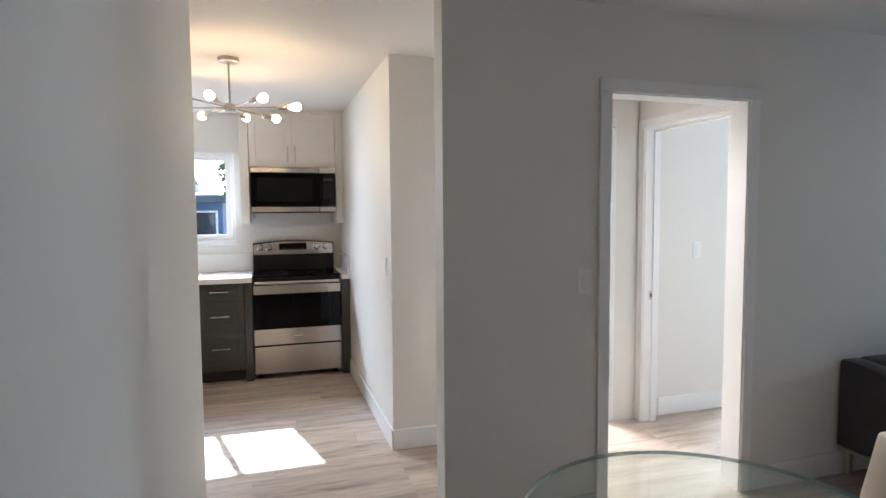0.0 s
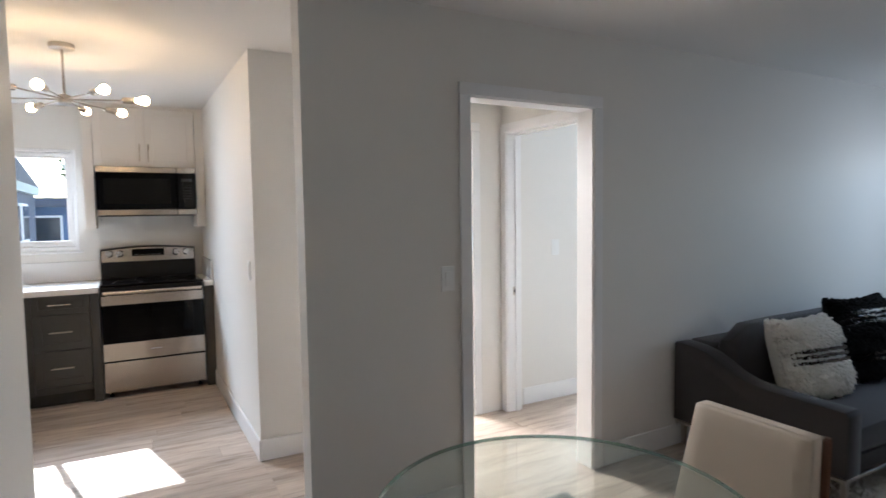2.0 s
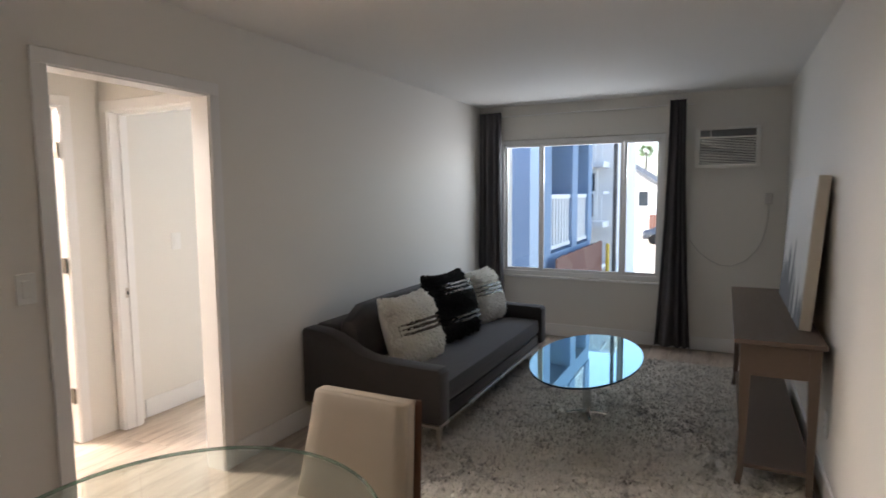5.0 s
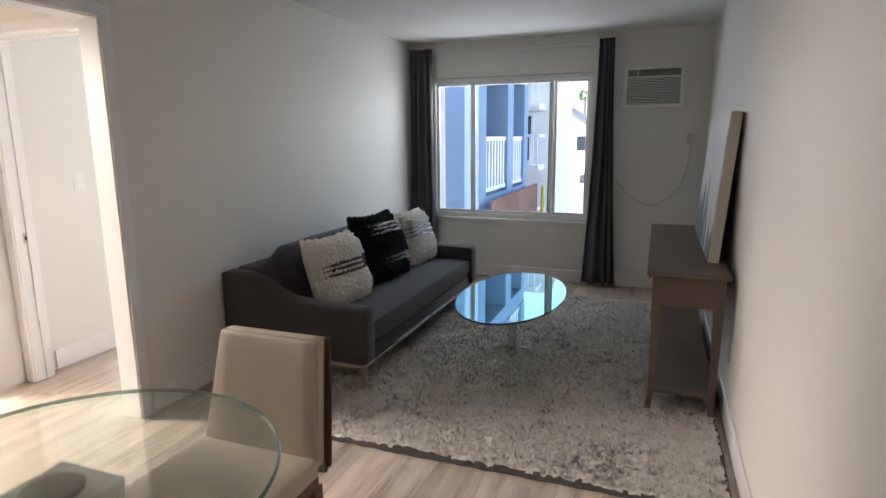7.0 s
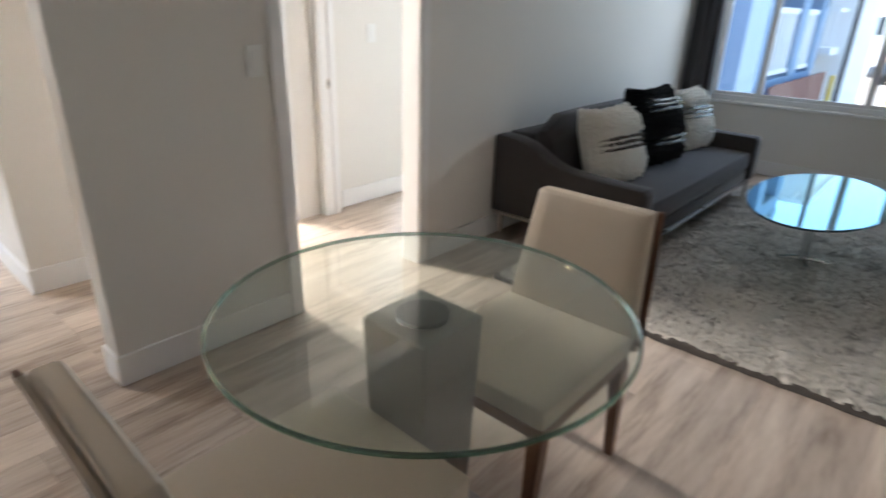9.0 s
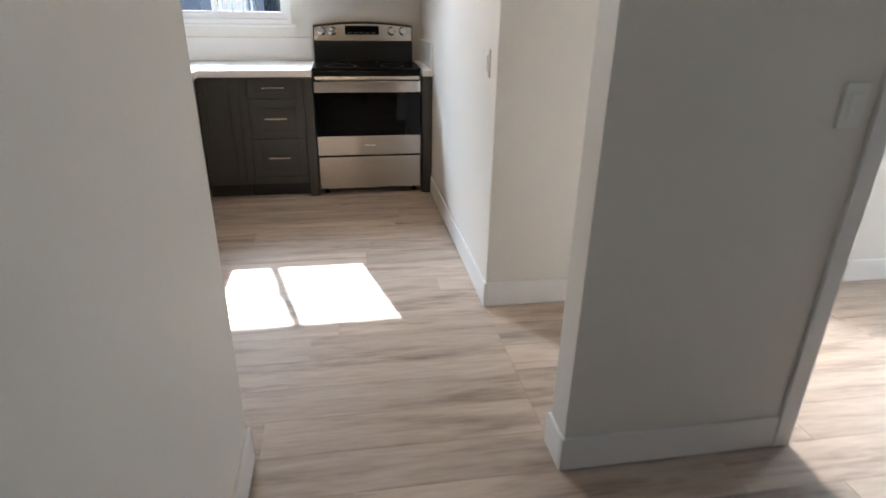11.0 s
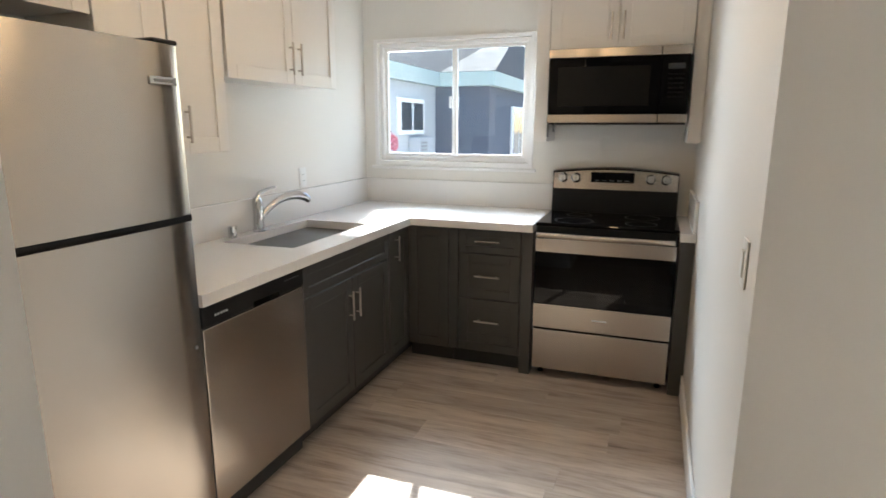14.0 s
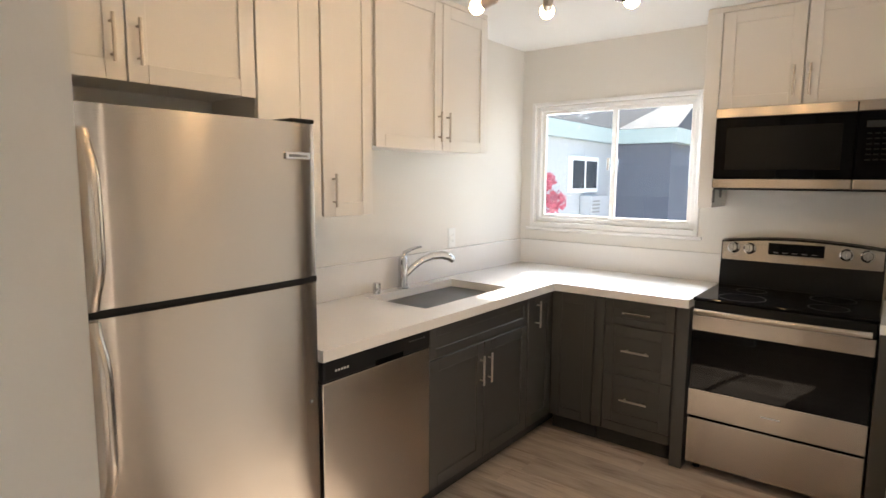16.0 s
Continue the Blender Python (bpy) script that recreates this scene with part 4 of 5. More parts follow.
def arm(x0, x1):
    """A slab whose top swoops down from the back to the front."""
    prof = [(syf + 0.008, 0.185), (syf, 0.20), (syf, 0.487), (syf + 0.02, 0.508), (1.60, 0.510), (1.75, 0.514), (1.88, 0.520), (1.97, 0.533), (2.05, 0.560), (2.12, 0.600), (2.20, 0.638), (2.29, 0.658), (2.38, 0.666), (syb - 0.01, 0.664), (syb, 0.65), (syb, 0.185)]
    t = bmesh.new()
    a = [t.verts.new((x0, y, z)) for y, z in prof]
    b = [t.verts.new((x1, y, z)) for y, z in prof]
    n = len(prof)
    for i in range(n):
        t.faces.new((a[i], a[(i + 1) % n], b[(i + 1) % n], b[i]))
    t.faces.new(a[::-1])
    t.faces.new(b)
    bmesh.ops.recalc_face_normals(t, faces=t.faces)
    bmesh.ops.bevel(t, geom=[e for e in t.edges if abs(e.verts[0].co.x - e.verts[1].co.x) < 1e-6], offset=0.012, segments=2, affect="EDGES", profile=0.5, clamp_overlap=True)
    return t


part("arm", arm(sx0, sx0 + 0.125), SOFA, sofa, "", True)
part("arm", arm(sx1 - 0.125, sx1), SOFA, sofa, "", True)
part("base", box((sx0 + 0.126, 1.483, 0.175), (sx1 - 0.126, syb - 0.10, 0.262), 0.012, 2), SOFA, sofa, "", True)
part("back", box((sx0 + 0.126, 2.24, 0.20), (sx1 - 0.126, syb, 0.672), 0.03, 3), SOFA, sofa, "", True)


def cushion(a, b, puff, seg=(10, 10), bev=0.03):
    """A soft block: rounded edges and a crowned face."""
    t = box(a, b)
    bmesh.ops.subdivide_edges(t, edges=t.edges[:], cuts=9, use_grid_fill=True)
    c = [(p + q) / 2 for p, q in zip(a, b)]
    h = [abs(q - p) / 2 for p, q in zip(a, b)]
    for v in t.verts:
        s = [(v.co[i] - c[i]) / h[i] for i in range(3)]
        for i in range(3):
            o = [abs(s[k]) for k in range(3) if k != i]
            pull = 1 - puff[i] * (max(o[0], 0) ** 4 + max(o[1], 0) ** 4) * 0.5
            v.co[i] = c[i] + s[i] * h[i] * pull + 0.003 * noise.noise(v.co * 5)
    return t


part("seat_cushion", cushion((sx0 + 0.128, 1.468, 0.264), (sx1 - 0.128, 2.24, 0.408), (0.01, 0.05, 0.22)), SOFA, sofa, "", True)
t = cushion((sx0 + 0.13, 2.03, 0.41), (sx1 - 0.13, 2.22, 0.785), (0.02, 0.62, 0.16))
for v in t.verts:
    up = max(0, (v.co.z - 0.41) / 0.375)
    end = max(0, abs((v.co.x - (sx0 + sx1) / 2) / ((sx1 - sx0) / 2 - 0.13)) - 0.86) / 0.14
    v.co.z -= 0.085 * up * end ** 2
    v.co.y += (v.co.z - 0.41) * 0.22
part("back_cushion", t, SOFA, sofa, "", True)
part("base_rail", boxes(((sx0 + 0.01, syf + 0.012, 0.160), (sx1 - 0.01, syf + 0.035, 0.178)), ((sx0 + 0.01, syb - 0.035, 0.160), (sx1 - 0.01, syb - 0.012, 0.178)), ((sx0 + 0.01, syf + 0.035, 0.1605), (sx0 + 0.033, syb - 0.035, 0.1775)), ((sx1 - 0.033, syf + 0.035, 0.1605), (sx1 - 0.01, syb - 0.035, 0.1775)), bev=0.002), NICKEL, sofa, "brushed steel base rail")
for x in (sx0 + 0.035, sx1 - 0.065):
    for y in (syf + 0.02, syb - 0.055):
        t = box((x, y, 0.030), (x + 0.030, y + 0.030, 0.160), 0.003)
        for v in t.verts:
            if v.co.z < 0.1:
                v.co.x = x + 0.015 + (v.co.x - x - 0.015) * 0.7
                v.co.y = y + 0.015 + (v.co.y - y - 0.015) * 0.7
        part("leg", t, NICKEL, sofa, "brushed steel leg")


def pillow(center, turn, lean, size, wool, label, seed, bands):
    """A plump square pillow covered with tufts and ribbons of sequins."""
    r = random.Random(seed)
    root = thing("throw_pillow", (0, 0, 0), label, "pillow", "pillows on the sofa")
    t = bmesh.new()
    n = 16
    h = size / 2

    def spot(u, v):
        k = max(0, (1 - u ** 4) * (1 - v ** 4)) ** 0.6
        ear = 1 + 0.06 * (abs(u) * abs(v)) ** 4 - 0.07 * (1 - min(abs(u), abs(v)) ** 2) * max(abs(u), abs(v)) ** 6
        return u * h * ear, v * h * ear, 0.140 * k + 0.012

    grid = {}
    for s in (1, -1):
        for j in range(n + 1):
            for i in range(n + 1):
                u, v = 2 * i / n - 1, 2 * j / n - 1
                x, z, d = spot(u, v)
                grid[s, i, j] = t.verts.new((x, -d * s if s > 0 else d * 0.7, z))
        for j in range(n):
            for i in range(n):
                q = (grid[s, i, j], grid[s, i + 1, j], grid[s, i + 1, j + 1], grid[s, i, j + 1])
                t.faces.new(q if s > 0 else q[::-1])
    ring = [(i, 0) for i in range(n)] + [(n, j) for j in range(n)] + [(i, n) for i in range(n, 0, -1)] + [(0, j) for j in range(n, 0, -1)]
    for a, b in zip(ring, ring[1:] + ring[:1]):
        t.faces.new((grid[1, *a], grid[-1, *a], grid[-1, *b], grid[1, *b]))
    part("cover", t, wool, root, "", True)
    tv, tf = [], []
    for k in range(3000):
        u, v = max(-1, min(1, r.uniform(-1.08, 1.08))), max(-1, min(1, r.uniform(-1.08, 1.08)))
        if any(a < v < b for a, b in bands):
            continue
        x, z, d = spot(u, v)
        out = Vector((u * 0.9 + r.uniform(-0.45, 0.45), -0.75, v * 0.9 + r.uniform(-0.45, 0.45))).normalized()
        side = out.orthogonal().normalized()
        up = out.cross(side)
        b = Vector((x, -d, z))
        ln, w = r.uniform(0.026, 0.046), r.uniform(0.0065, 0.011)
        if any(b_ < v < b_ + 0.14 for a_, b_ in bands):
            ln = 0.016
        curl = Vector((r.uniform(-0.4, 0.4), 0, r.uniform(-1.0, -0.2))) * ln * 0.7
        i = len(tv)
        for f, g in ((0.0, 0.9), (0.5, 1.15), (0.9, 0.85)):
            c = b + out * ln * f + curl * f * f
            tv += [c + (side * math.cos(q * 1.2566) + up * math.sin(q * 1.2566)) * w * g for q in range(5)]
        tv.append(b + out * ln * 1.05 + curl * 1.2)
        for ring in (i, i + 5):
            tf += [(ring + q, ring + (q + 1) % 5, ring + 5 + (q + 1) % 5, ring + 5 + q) for q in range(5)]
        tf += [(i + 10 + q, i + 10 + (q + 1) % 5, i + 15) for q in range(5)]
    me = bpy.data.meshes.new("wool_tufts")
    me.from_pydata([tuple(p) for p in tv], [], tf)
    for poly in me.polygons:
        poly.use_smooth = True
    me.materials.append(wool)
    o = tagged(new("fleece", me), kind="stuff")
    o.parent = root
    for a, b in bands:
        rows_ = 2
        t = bmesh.new()
        for q in range(rows_):
            v = a + (b - a) * (q + 0.5) / rows_
            for c in range(44):
                u = -0.97 + 1.94 * (c + 0.5) / 44
                if r.random() < 0.12:
                    continue
                x, z, d = spot(u, v)
                s = r.uniform(0.006, 0.009)
                p = Vector((x, -d - 0.030 - r.random() * 0.010, z + r.uniform(-0.004, 0.004)))
                tl = r.uniform(-0.6, 0.6)
                vs = [t.verts.new(p + Vector((dx * s * 1.4, tl * 0.3 * dz * s, dz * s * 0.8))) for dx, dz in ((-1, -0.5), (0, -1), (1, -0.5), (1, 0.5), (0, 1), (-1, 0.5))]
                t.faces.new(vs)
        tagged(part("sequin_band", t, SEQUIN, root, "band of dark metallic sequins"), kind="stuff")
    root.matrix_basis = pose(*center, lean, 0, turn)
    return root


pillow((3.60, 1.95, 0.605), -8, -18, 0.42, WOOL, "ivory wool throw pillow with dark sequin rows on the sofa", 1, [(-0.20, -0.13), (-0.05, 0.02), (0.10, 0.17)])
pillow((4.25, 1.96, 0.645), -6, -18, 0.47, BLACKWOOL, "black shaggy throw pillow with sequin rows on the sofa", 2, [(0.34, 0.40), (0.48, 0.54), (0.60, 0.66), (-0.62, -0.56), (-0.48, -0.42)])
pillow((4.92, 1.98, 0.605), -8, -18, 0.42, WOOL, "ivory wool throw pillow with dark sequin rows on the sofa", 3, [(-0.04, 0.02), (0.12, 0.18), (0.28, 0.34)])

# oval glass coffee table
ct = thing("coffee_table", (4.03, 0.825, 0.03), "oval glass coffee table on a chrome pedestal", "coffee table")
t = bmesh.new()
n = 64
rings = []
for k, z in ((0.9905, 0.412), (0.9905, 0.424)):
    rings.append([t.verts.new((4.03 + 0.66 * k * math.cos(2 * math.pi * i / n), 0.825 + 0.345 * k * math.sin(2 * math.pi * i / n), z)) for i in range(n)])
for a, b in zip(rings, rings[1:]):
    for i in range(n):
        t.faces.new((a[i], a[(i + 1) % n], b[(i + 1) % n], b[i]))
t.faces.new(rings[0][::-1])
t.faces.new(rings[-1])
part("tabletop", t, COFFEEGLASS, ct, "blue-green glass top with a cyan sky reflection put into its sheen").visible_shadow = False
t = bmesh.new()
rings = [[t.verts.new((4.03 + 0.66 * k * math.cos(2 * math.pi * i / n), 0.825 + 0.345 * k * math.sin(2 * math.pi * i / n), z)) for i in range(n)] for k, z in ((0.991, 0.4125), (0.998, 0.4135), (1.0, 0.416), (1.0, 0.420), (0.998, 0.4225), (0.991, 0.4235))]
for a, b in zip(rings, rings[1:]):
    for i in range(n):
        t.faces.new((a[i], a[(i + 1) % n], b[(i + 1) % n], b[i]))
part("glass_rim", t, COFFEERIM, ct, "dark polished glass edge", True)
part("post", box((4.00, 0.80, 0.045), (4.06, 0.85, 0.395), 0.006, 2), CHROME, ct, "", True)
part("top_plate", lathe([(0, 0), (0.07, 0), (0.07, 0.012), (0, 0.012)], (4.03, 0.825, 0.396)), CHROME, ct, "", True)
for a in (20, 110, 200, 290):
    d = Vector((math.cos(radians(a)), math.sin(radians(a)), 0))
    part("foot", tube([Vector((4.03, 0.825, 0.052)) + d * 0.02, Vector((4.03, 0.825, 0.048)) + d * 0.08, Vector((4.03, 0.825, 0.040)) + d * 0.13], [0.014, 0.012, 0.009], 8), CHROME, ct, "chrome blade foot", True)

# console table
cx0, cx1, cyb, cyf, ctop = 3.395, 5.14, -0.415, -0.02, 0.785
con = thing("console_table", ((cx0 + cx1) / 2, (cyb + cyf) / 2, 0.012), "weathered brown wooden console table against the wall", "console table")
part("tabletop", box((cx0, cyb, ctop - 0.025), (cx1, cyf, ctop), 0.004, 2), DRIFT, con)
part("apron", boxes(((cx0 + 0.03, cyb + 0.02, 0.60), (cx0 + 0.05, cyf - 0.05, 0.7595)), ((cx1 - 0.05, cyb + 0.02, 0.60), (cx1 - 0.03, cyf - 0.05, 0.7595)), ((cx0 + 0.05, cyb + 0.02, 0.60), (cx1 - 0.05, cyb + 0.04, 0.7595)), ((cx0 + 0.05, cyf - 0.065, 0.60), (cx1 - 0.05, cyf - 0.050, 0.7595))), DRIFT, con)
w = (cx1 - cx0 - 0.16) / 3
for i in range(3):
    u = cx0 + 0.08 + i * w
    d = part("drawer", box((u + 0.008, cyf - 0.0495, 0.622), (u + w - 0.008, cyf - 0.034, 0.742), 0.003), DRIFT, con)
    part("knob", lathe([(0.006, 0), (0.006, 0.01), (0.014, 0.016), (0.014, 0.022), (0, 0.026)], (u + w / 2, cyf - 0.034, 0.685), (0, 1, 0), 14), BLACKP, d, "small dark knob", True)
part("lower_shelf", box((cx0 + 0.03, cyb + 0.03, 0.122), (cx1 - 0.03, cyf - 0.05, 0.143), 0.003), DRIFT, con)
for x, sx in ((cx0 + 0.05, -1), (cx1 - 0.05, 1)):
    for y, sy in ((cyb + 0.045, -1), (cyf - 0.055, 1)):
        t = bmesh.new()
        rows = []
        for z, half, out in ((0.028, 0.014, 0.016), (0.10, 0.015, 0.004), (0.30, 0.018, 0), (0.58, 0.024, 0), (0.7592, 0.025, 0)):
            rows.append([t.verts.new((x + sx * out + dx * half, y + sy * out * (1 if sy > 0 else 0) + dy * half, z)) for dx, dy in ((-1, -1), (1, -1), (1, 1), (-1, 1))])
        for a, b in zip(rows, rows[1:]):
            for i in range(4):
                t.faces.new((a[i], a[(i + 1) % 4], b[(i + 1) % 4], b[i]))
        t.faces.new(rows[0][::-1])
        t.faces.new(rows[-1])
        bmesh.ops.recalc_face_normals(t, faces=t.faces)
        part("leg", t, DRIFT, con)


# leaning canvas
def painting_material():
    m, n, l, p = shader("pale_abstract_painting")
    geo, sep = n.new("ShaderNodeNewGeometry"), n.new("ShaderNodeSeparateXYZ")
    l.new(geo.outputs["Position"], sep.inputs[0])
    mp, nz = n.new("ShaderNodeMapping"), n.new("ShaderNodeTexNoise")
    mp.inputs["Scale"].default_value = (7, 1, 1.6)
    l.new(geo.outputs["Position"], mp.inputs[0])
    l.new(mp.outputs[0], nz.inputs["Vector"])
    nz.inputs["Scale"].default_value, nz.inputs["Detail"].default_value = 1.3, 5
    mr = n.new("ShaderNodeMapRange")
    mr.inputs["From Min"].default_value, mr.inputs["From Max"].default_value = 0.85, 1.35
    mr.inputs["To Min"].default_value, mr.inputs["To Max"].default_value = 0.20, -0.16
    l.new(sep.outputs["Z"], mr.inputs[0])
    add = n.new("ShaderNodeMath")
    l.new(nz.outputs[0], add.inputs[0])
    l.new(mr.outputs[0], add.inputs[1])
    ramp = n.new("ShaderNodeValToRGB")
    el = ramp.color_ramp.elements
    el[0].position, el[1].position = 0.50, 0.62
    el[0].color, el[1].color = (0.72, 0.71, 0.69, 1), (0.15, 0.165, 0.18, 1)
    l.new(add.outputs[0], ramp.inputs[0])
    l.new(ramp.outputs[0], p.inputs["Base Color"])
    p.inputs["Roughness"].default_value = 0.6
    return m


art = thing("canvas_painting", (4.30, -0.36, ctop), "unframed canvas of pale grey strokes leaning on the wall", "painting")
bx0, bx1 = 3.70, 4.92
t = box((bx0, -0.055, 0.0), (bx1, -0.001, 0.80), 0.003)
fr_m = Matrix.Translation((0, -0.322, ctop + 0.003)) @ Matrix.Rotation(radians(4.0), 4, "X")
bmesh.ops.transform(t, matrix=fr_m, verts=t.verts)
part("canvas_wrap", t, CANVAS, art, "cream canvas edges")
t = box((bx0 + 0.002, -0.0006, 0.002), (bx1 - 0.002, 0.002, 0.798))
bmesh.ops.transform(t, matrix=fr_m, verts=t.verts)
part("painted_face", t, painting_material(), art)


# living room window
window_2 = slider_window("window_2", "white vinyl three-part window with a wide middle pane", "x-", 6.17, 0.568, 2.242, 0.632, 2.063, [0.955, 1.79], 0.10)
part("window_sill", panel("x-", 6.17, 0.52, 2.29, 0.606, 0.6295, 0.0005, 0.022, 0.004), TRIM, window_2)
part("latch", panel("x-", 6.215, 1.765, 1.785, 1.29, 1.36, 0, 0.016, 0.004), WHITEP, window_2)


def curtain(name, y0t, y1t, y0b, y1b, folds, seed, label):
    r = random.Random(seed)
    root = thing(name, (6.09, (y0b + y1b) / 2, 0.02), label, "curtain", "curtains at the window")
    t = bmesh.new()
    nu, nv = folds * 10, 16
    grid = []
    ph = r.uniform(0, 6)
    for j in range(nv + 1):
        s = j / nv
        z = 2.350 - s * (2.350 - 0.03)
        e = s ** 1.6
        row = []
        for i in range(nu + 1):
            u = i / nu
            a, b = y0t + (y0b - y0t) * e, y1t + (y1b - y1t) * e
            dep = (0.026 + 0.014 * s) * math.sin(2 * math.pi * folds * (u + 0.09 * math.sin(5.1 * u + ph)) + 0.9 * math.sin(2.3 * s + ph + 3 * u)) + 0.010 * noise.noise(Vector((u * 4, s * 3, seed)))
            row.append(t.verts.new((6.085 + dep, a + (b - a) * u, z)))
        grid.append(row)
    for j in range(nv):
        for i in range(nu):
            t.faces.new((grid[j][i], grid[j][i + 1], grid[j + 1][i + 1], grid[j + 1][i]))
    o = part("cloth", t, CURTAIN, root, "", True)
    md = o.modifiers.new("thickness", "SOLIDIFY")
    md.thickness = 0.003
    return root


curtain("window_curtain", 2.20, 2.43, 2.16, 2.44, 5, 1, "charcoal cloth curtain hanging beside the sofa")
curtain("window_curtain", 0.39, 0.53, 0.30, 0.62, 4, 2, "charcoal cloth curtain gathered at the window")
rod = thing("curtain_rod", (6.138, 1.40, 2.31), "thin white metal curtain rod above the window", "curtain rod")
part("bar", tube([(6.138, 0.33, 2.312), (6.138, 2.45, 2.312)], 0.008, 10), TRIM, rod, "", True)
for y in (0.36, 1.40, 2.44):
    part("bracket", tube([(6.138, y, 2.316), (6.169, y, 2.325)], 0.006, 8), TRIM, rod)

# air conditioner set in the wall
ACM = mat("white_beige_plastic", (0.80, 0.78, 0.74), 0.45, vary=0.03, bump=0.02)
ac = thing("air_conditioner", (6.16, 0.003, 1.727), "off-white through-wall air conditioner with a slatted grille", "air conditioner")
part("case", box((6.125, -0.258, 1.727), (6.40, 0.263, 2.078), 0.004), ACM, ac)
part("front_bezel", boxes(((6.105, -0.262, 1.722), (6.1248, -0.228, 2.082)), ((6.105, 0.232, 1.722), (6.1248, 0.267, 2.082)), ((6.105, -0.228, 1.722), (6.1248, 0.232, 1.752)), ((6.105, -0.228, 2.062), (6.1248, 0.232, 2.082)), ((6.105, -0.228, 1.985), (6.1248, 0.232, 2.000)), bev=0.003), ACM, ac)
for i in range(16):
    z = 1.757 + i * 0.0142
    part("slat", box((6.110, -0.2278, z), (6.1235, 0.2318, z + 0.0066)), ACM, ac)
part("grille_back", box((6.1236, -0.2275, 1.753), (6.1247, 0.2315, 1.984)), BLACKP, ac)
part("outlet_louvre", boxes(*[((6.108, -0.222 + k * 0.027, 2.004), (6.122, -0.214 + k * 0.027, 2.059)) for k in range(13)], ((6.1225, -0.225, 2.001), (6.1245, 0.135, 2.061))), GREYP, ac, "dark air outlet with fins")
part("control_panel", box((6.108, 0.145, 2.004), (6.124, 0.228, 2.058), 0.002), GREYP, ac, "small grey control panel")
cord = thing("power_cord", (6.16, -0.335, 0.81), "pale power cord looped along the wall from the plug", "cord")
pts = [(6.150, -0.335, 1.40), (6.155, -0.337, 1.30), (6.158, -0.325, 1.18), (6.160, -0.295, 1.06), (6.162, -0.25, 0.965), (6.162, -0.17, 0.875), (6.162, -0.06, 0.82), (6.162, 0.04, 0.825), (6.162, 0.13, 0.87), (6.158, 0.22, 0.94), (6.15, 0.30, 1.05)]
part("wire", tube(pts, 0.0045, 8), CORD, cord, "", True)
part("plug", box((6.135, -0.365, 1.39), (6.1695, -0.305, 1.49), 0.008, 2), CORD, cord, "pale plug block")

for ob_, dy in ((ac, 0.04), (cord, 0.03)):
    ob_.location.y += dy

# ---- dining set ----
TX, TY = 1.112, 1.147
dt = thing("dining_table", (TX, TY, 0.002), "round clear glass dining table on a square pedestal", "dining table")
part("tabletop", lathe([(0, 0), (0.468, 0), (0.468, 0.012), (0, 0.012)], (TX, TY, 0.724), seg=96), TABLEGLASS, dt, "clear glass top with a green edge")
part("glass_rim", lathe([(0.4682, 0.0005), (0.4725, 0.0015), (0.4745, 0.004), (0.4745, 0.008), (0.4725, 0.0105), (0.4682, 0.0115), (0.4682, 0.0005)], (TX, TY, 0.724), seg=96, cap=False), GLASSEDGE, dt, "green polished glass rim", True)
t = bmesh.new()
rows = []
for z, h in ((0.03, 0.082), (0.40, 0.090), (0.712, 0.0985)):
    rows.append([t.verts.new((TX - 0.006 + dx * h, TY + dy * h, z)) for dx, dy in ((-1, -1), (1, -1), (1, 1), (-1, 1))])
for a, b in zip(rows, rows[1:]):
    for i in range(4):
        t.faces.new((a[i], a[(i + 1) % 4], b[(i + 1) % 4], b[i]))
t.faces.new(rows[0][::-1])
t.faces.new(rows[-1])
bmesh.ops.recalc_face_normals(t, faces=t.faces)
bmesh.ops.bevel(t, geom=[e for e in t.edges if len({round(v.co.z, 3) for v in e.verts}) > 1 or all(v.co.z > 0.7 for v in e.verts)], offset=0.004, segments=1, affect="EDGES", profile=0.5)
part("pedestal", t, PEWTER, dt, "tapered square pewter pedestal")
part("base_plate", box((TX - 0.225, TY - 0.225, 0.004), (TX + 0.215, TY + 0.225, 0.030), 0.004), PEWTER, dt)
part("glass_mount", lathe([(0, 0), (0.062, 0), (0.062, 0.010), (0.052, 0.0112), (0, 0.0112)], (TX - 0.006, TY, 0.7125), seg=32), mat("dark_mount", (0.05, 0.052, 0.05), 0.3, 0.6), dt, "dark round mounting disc", True)


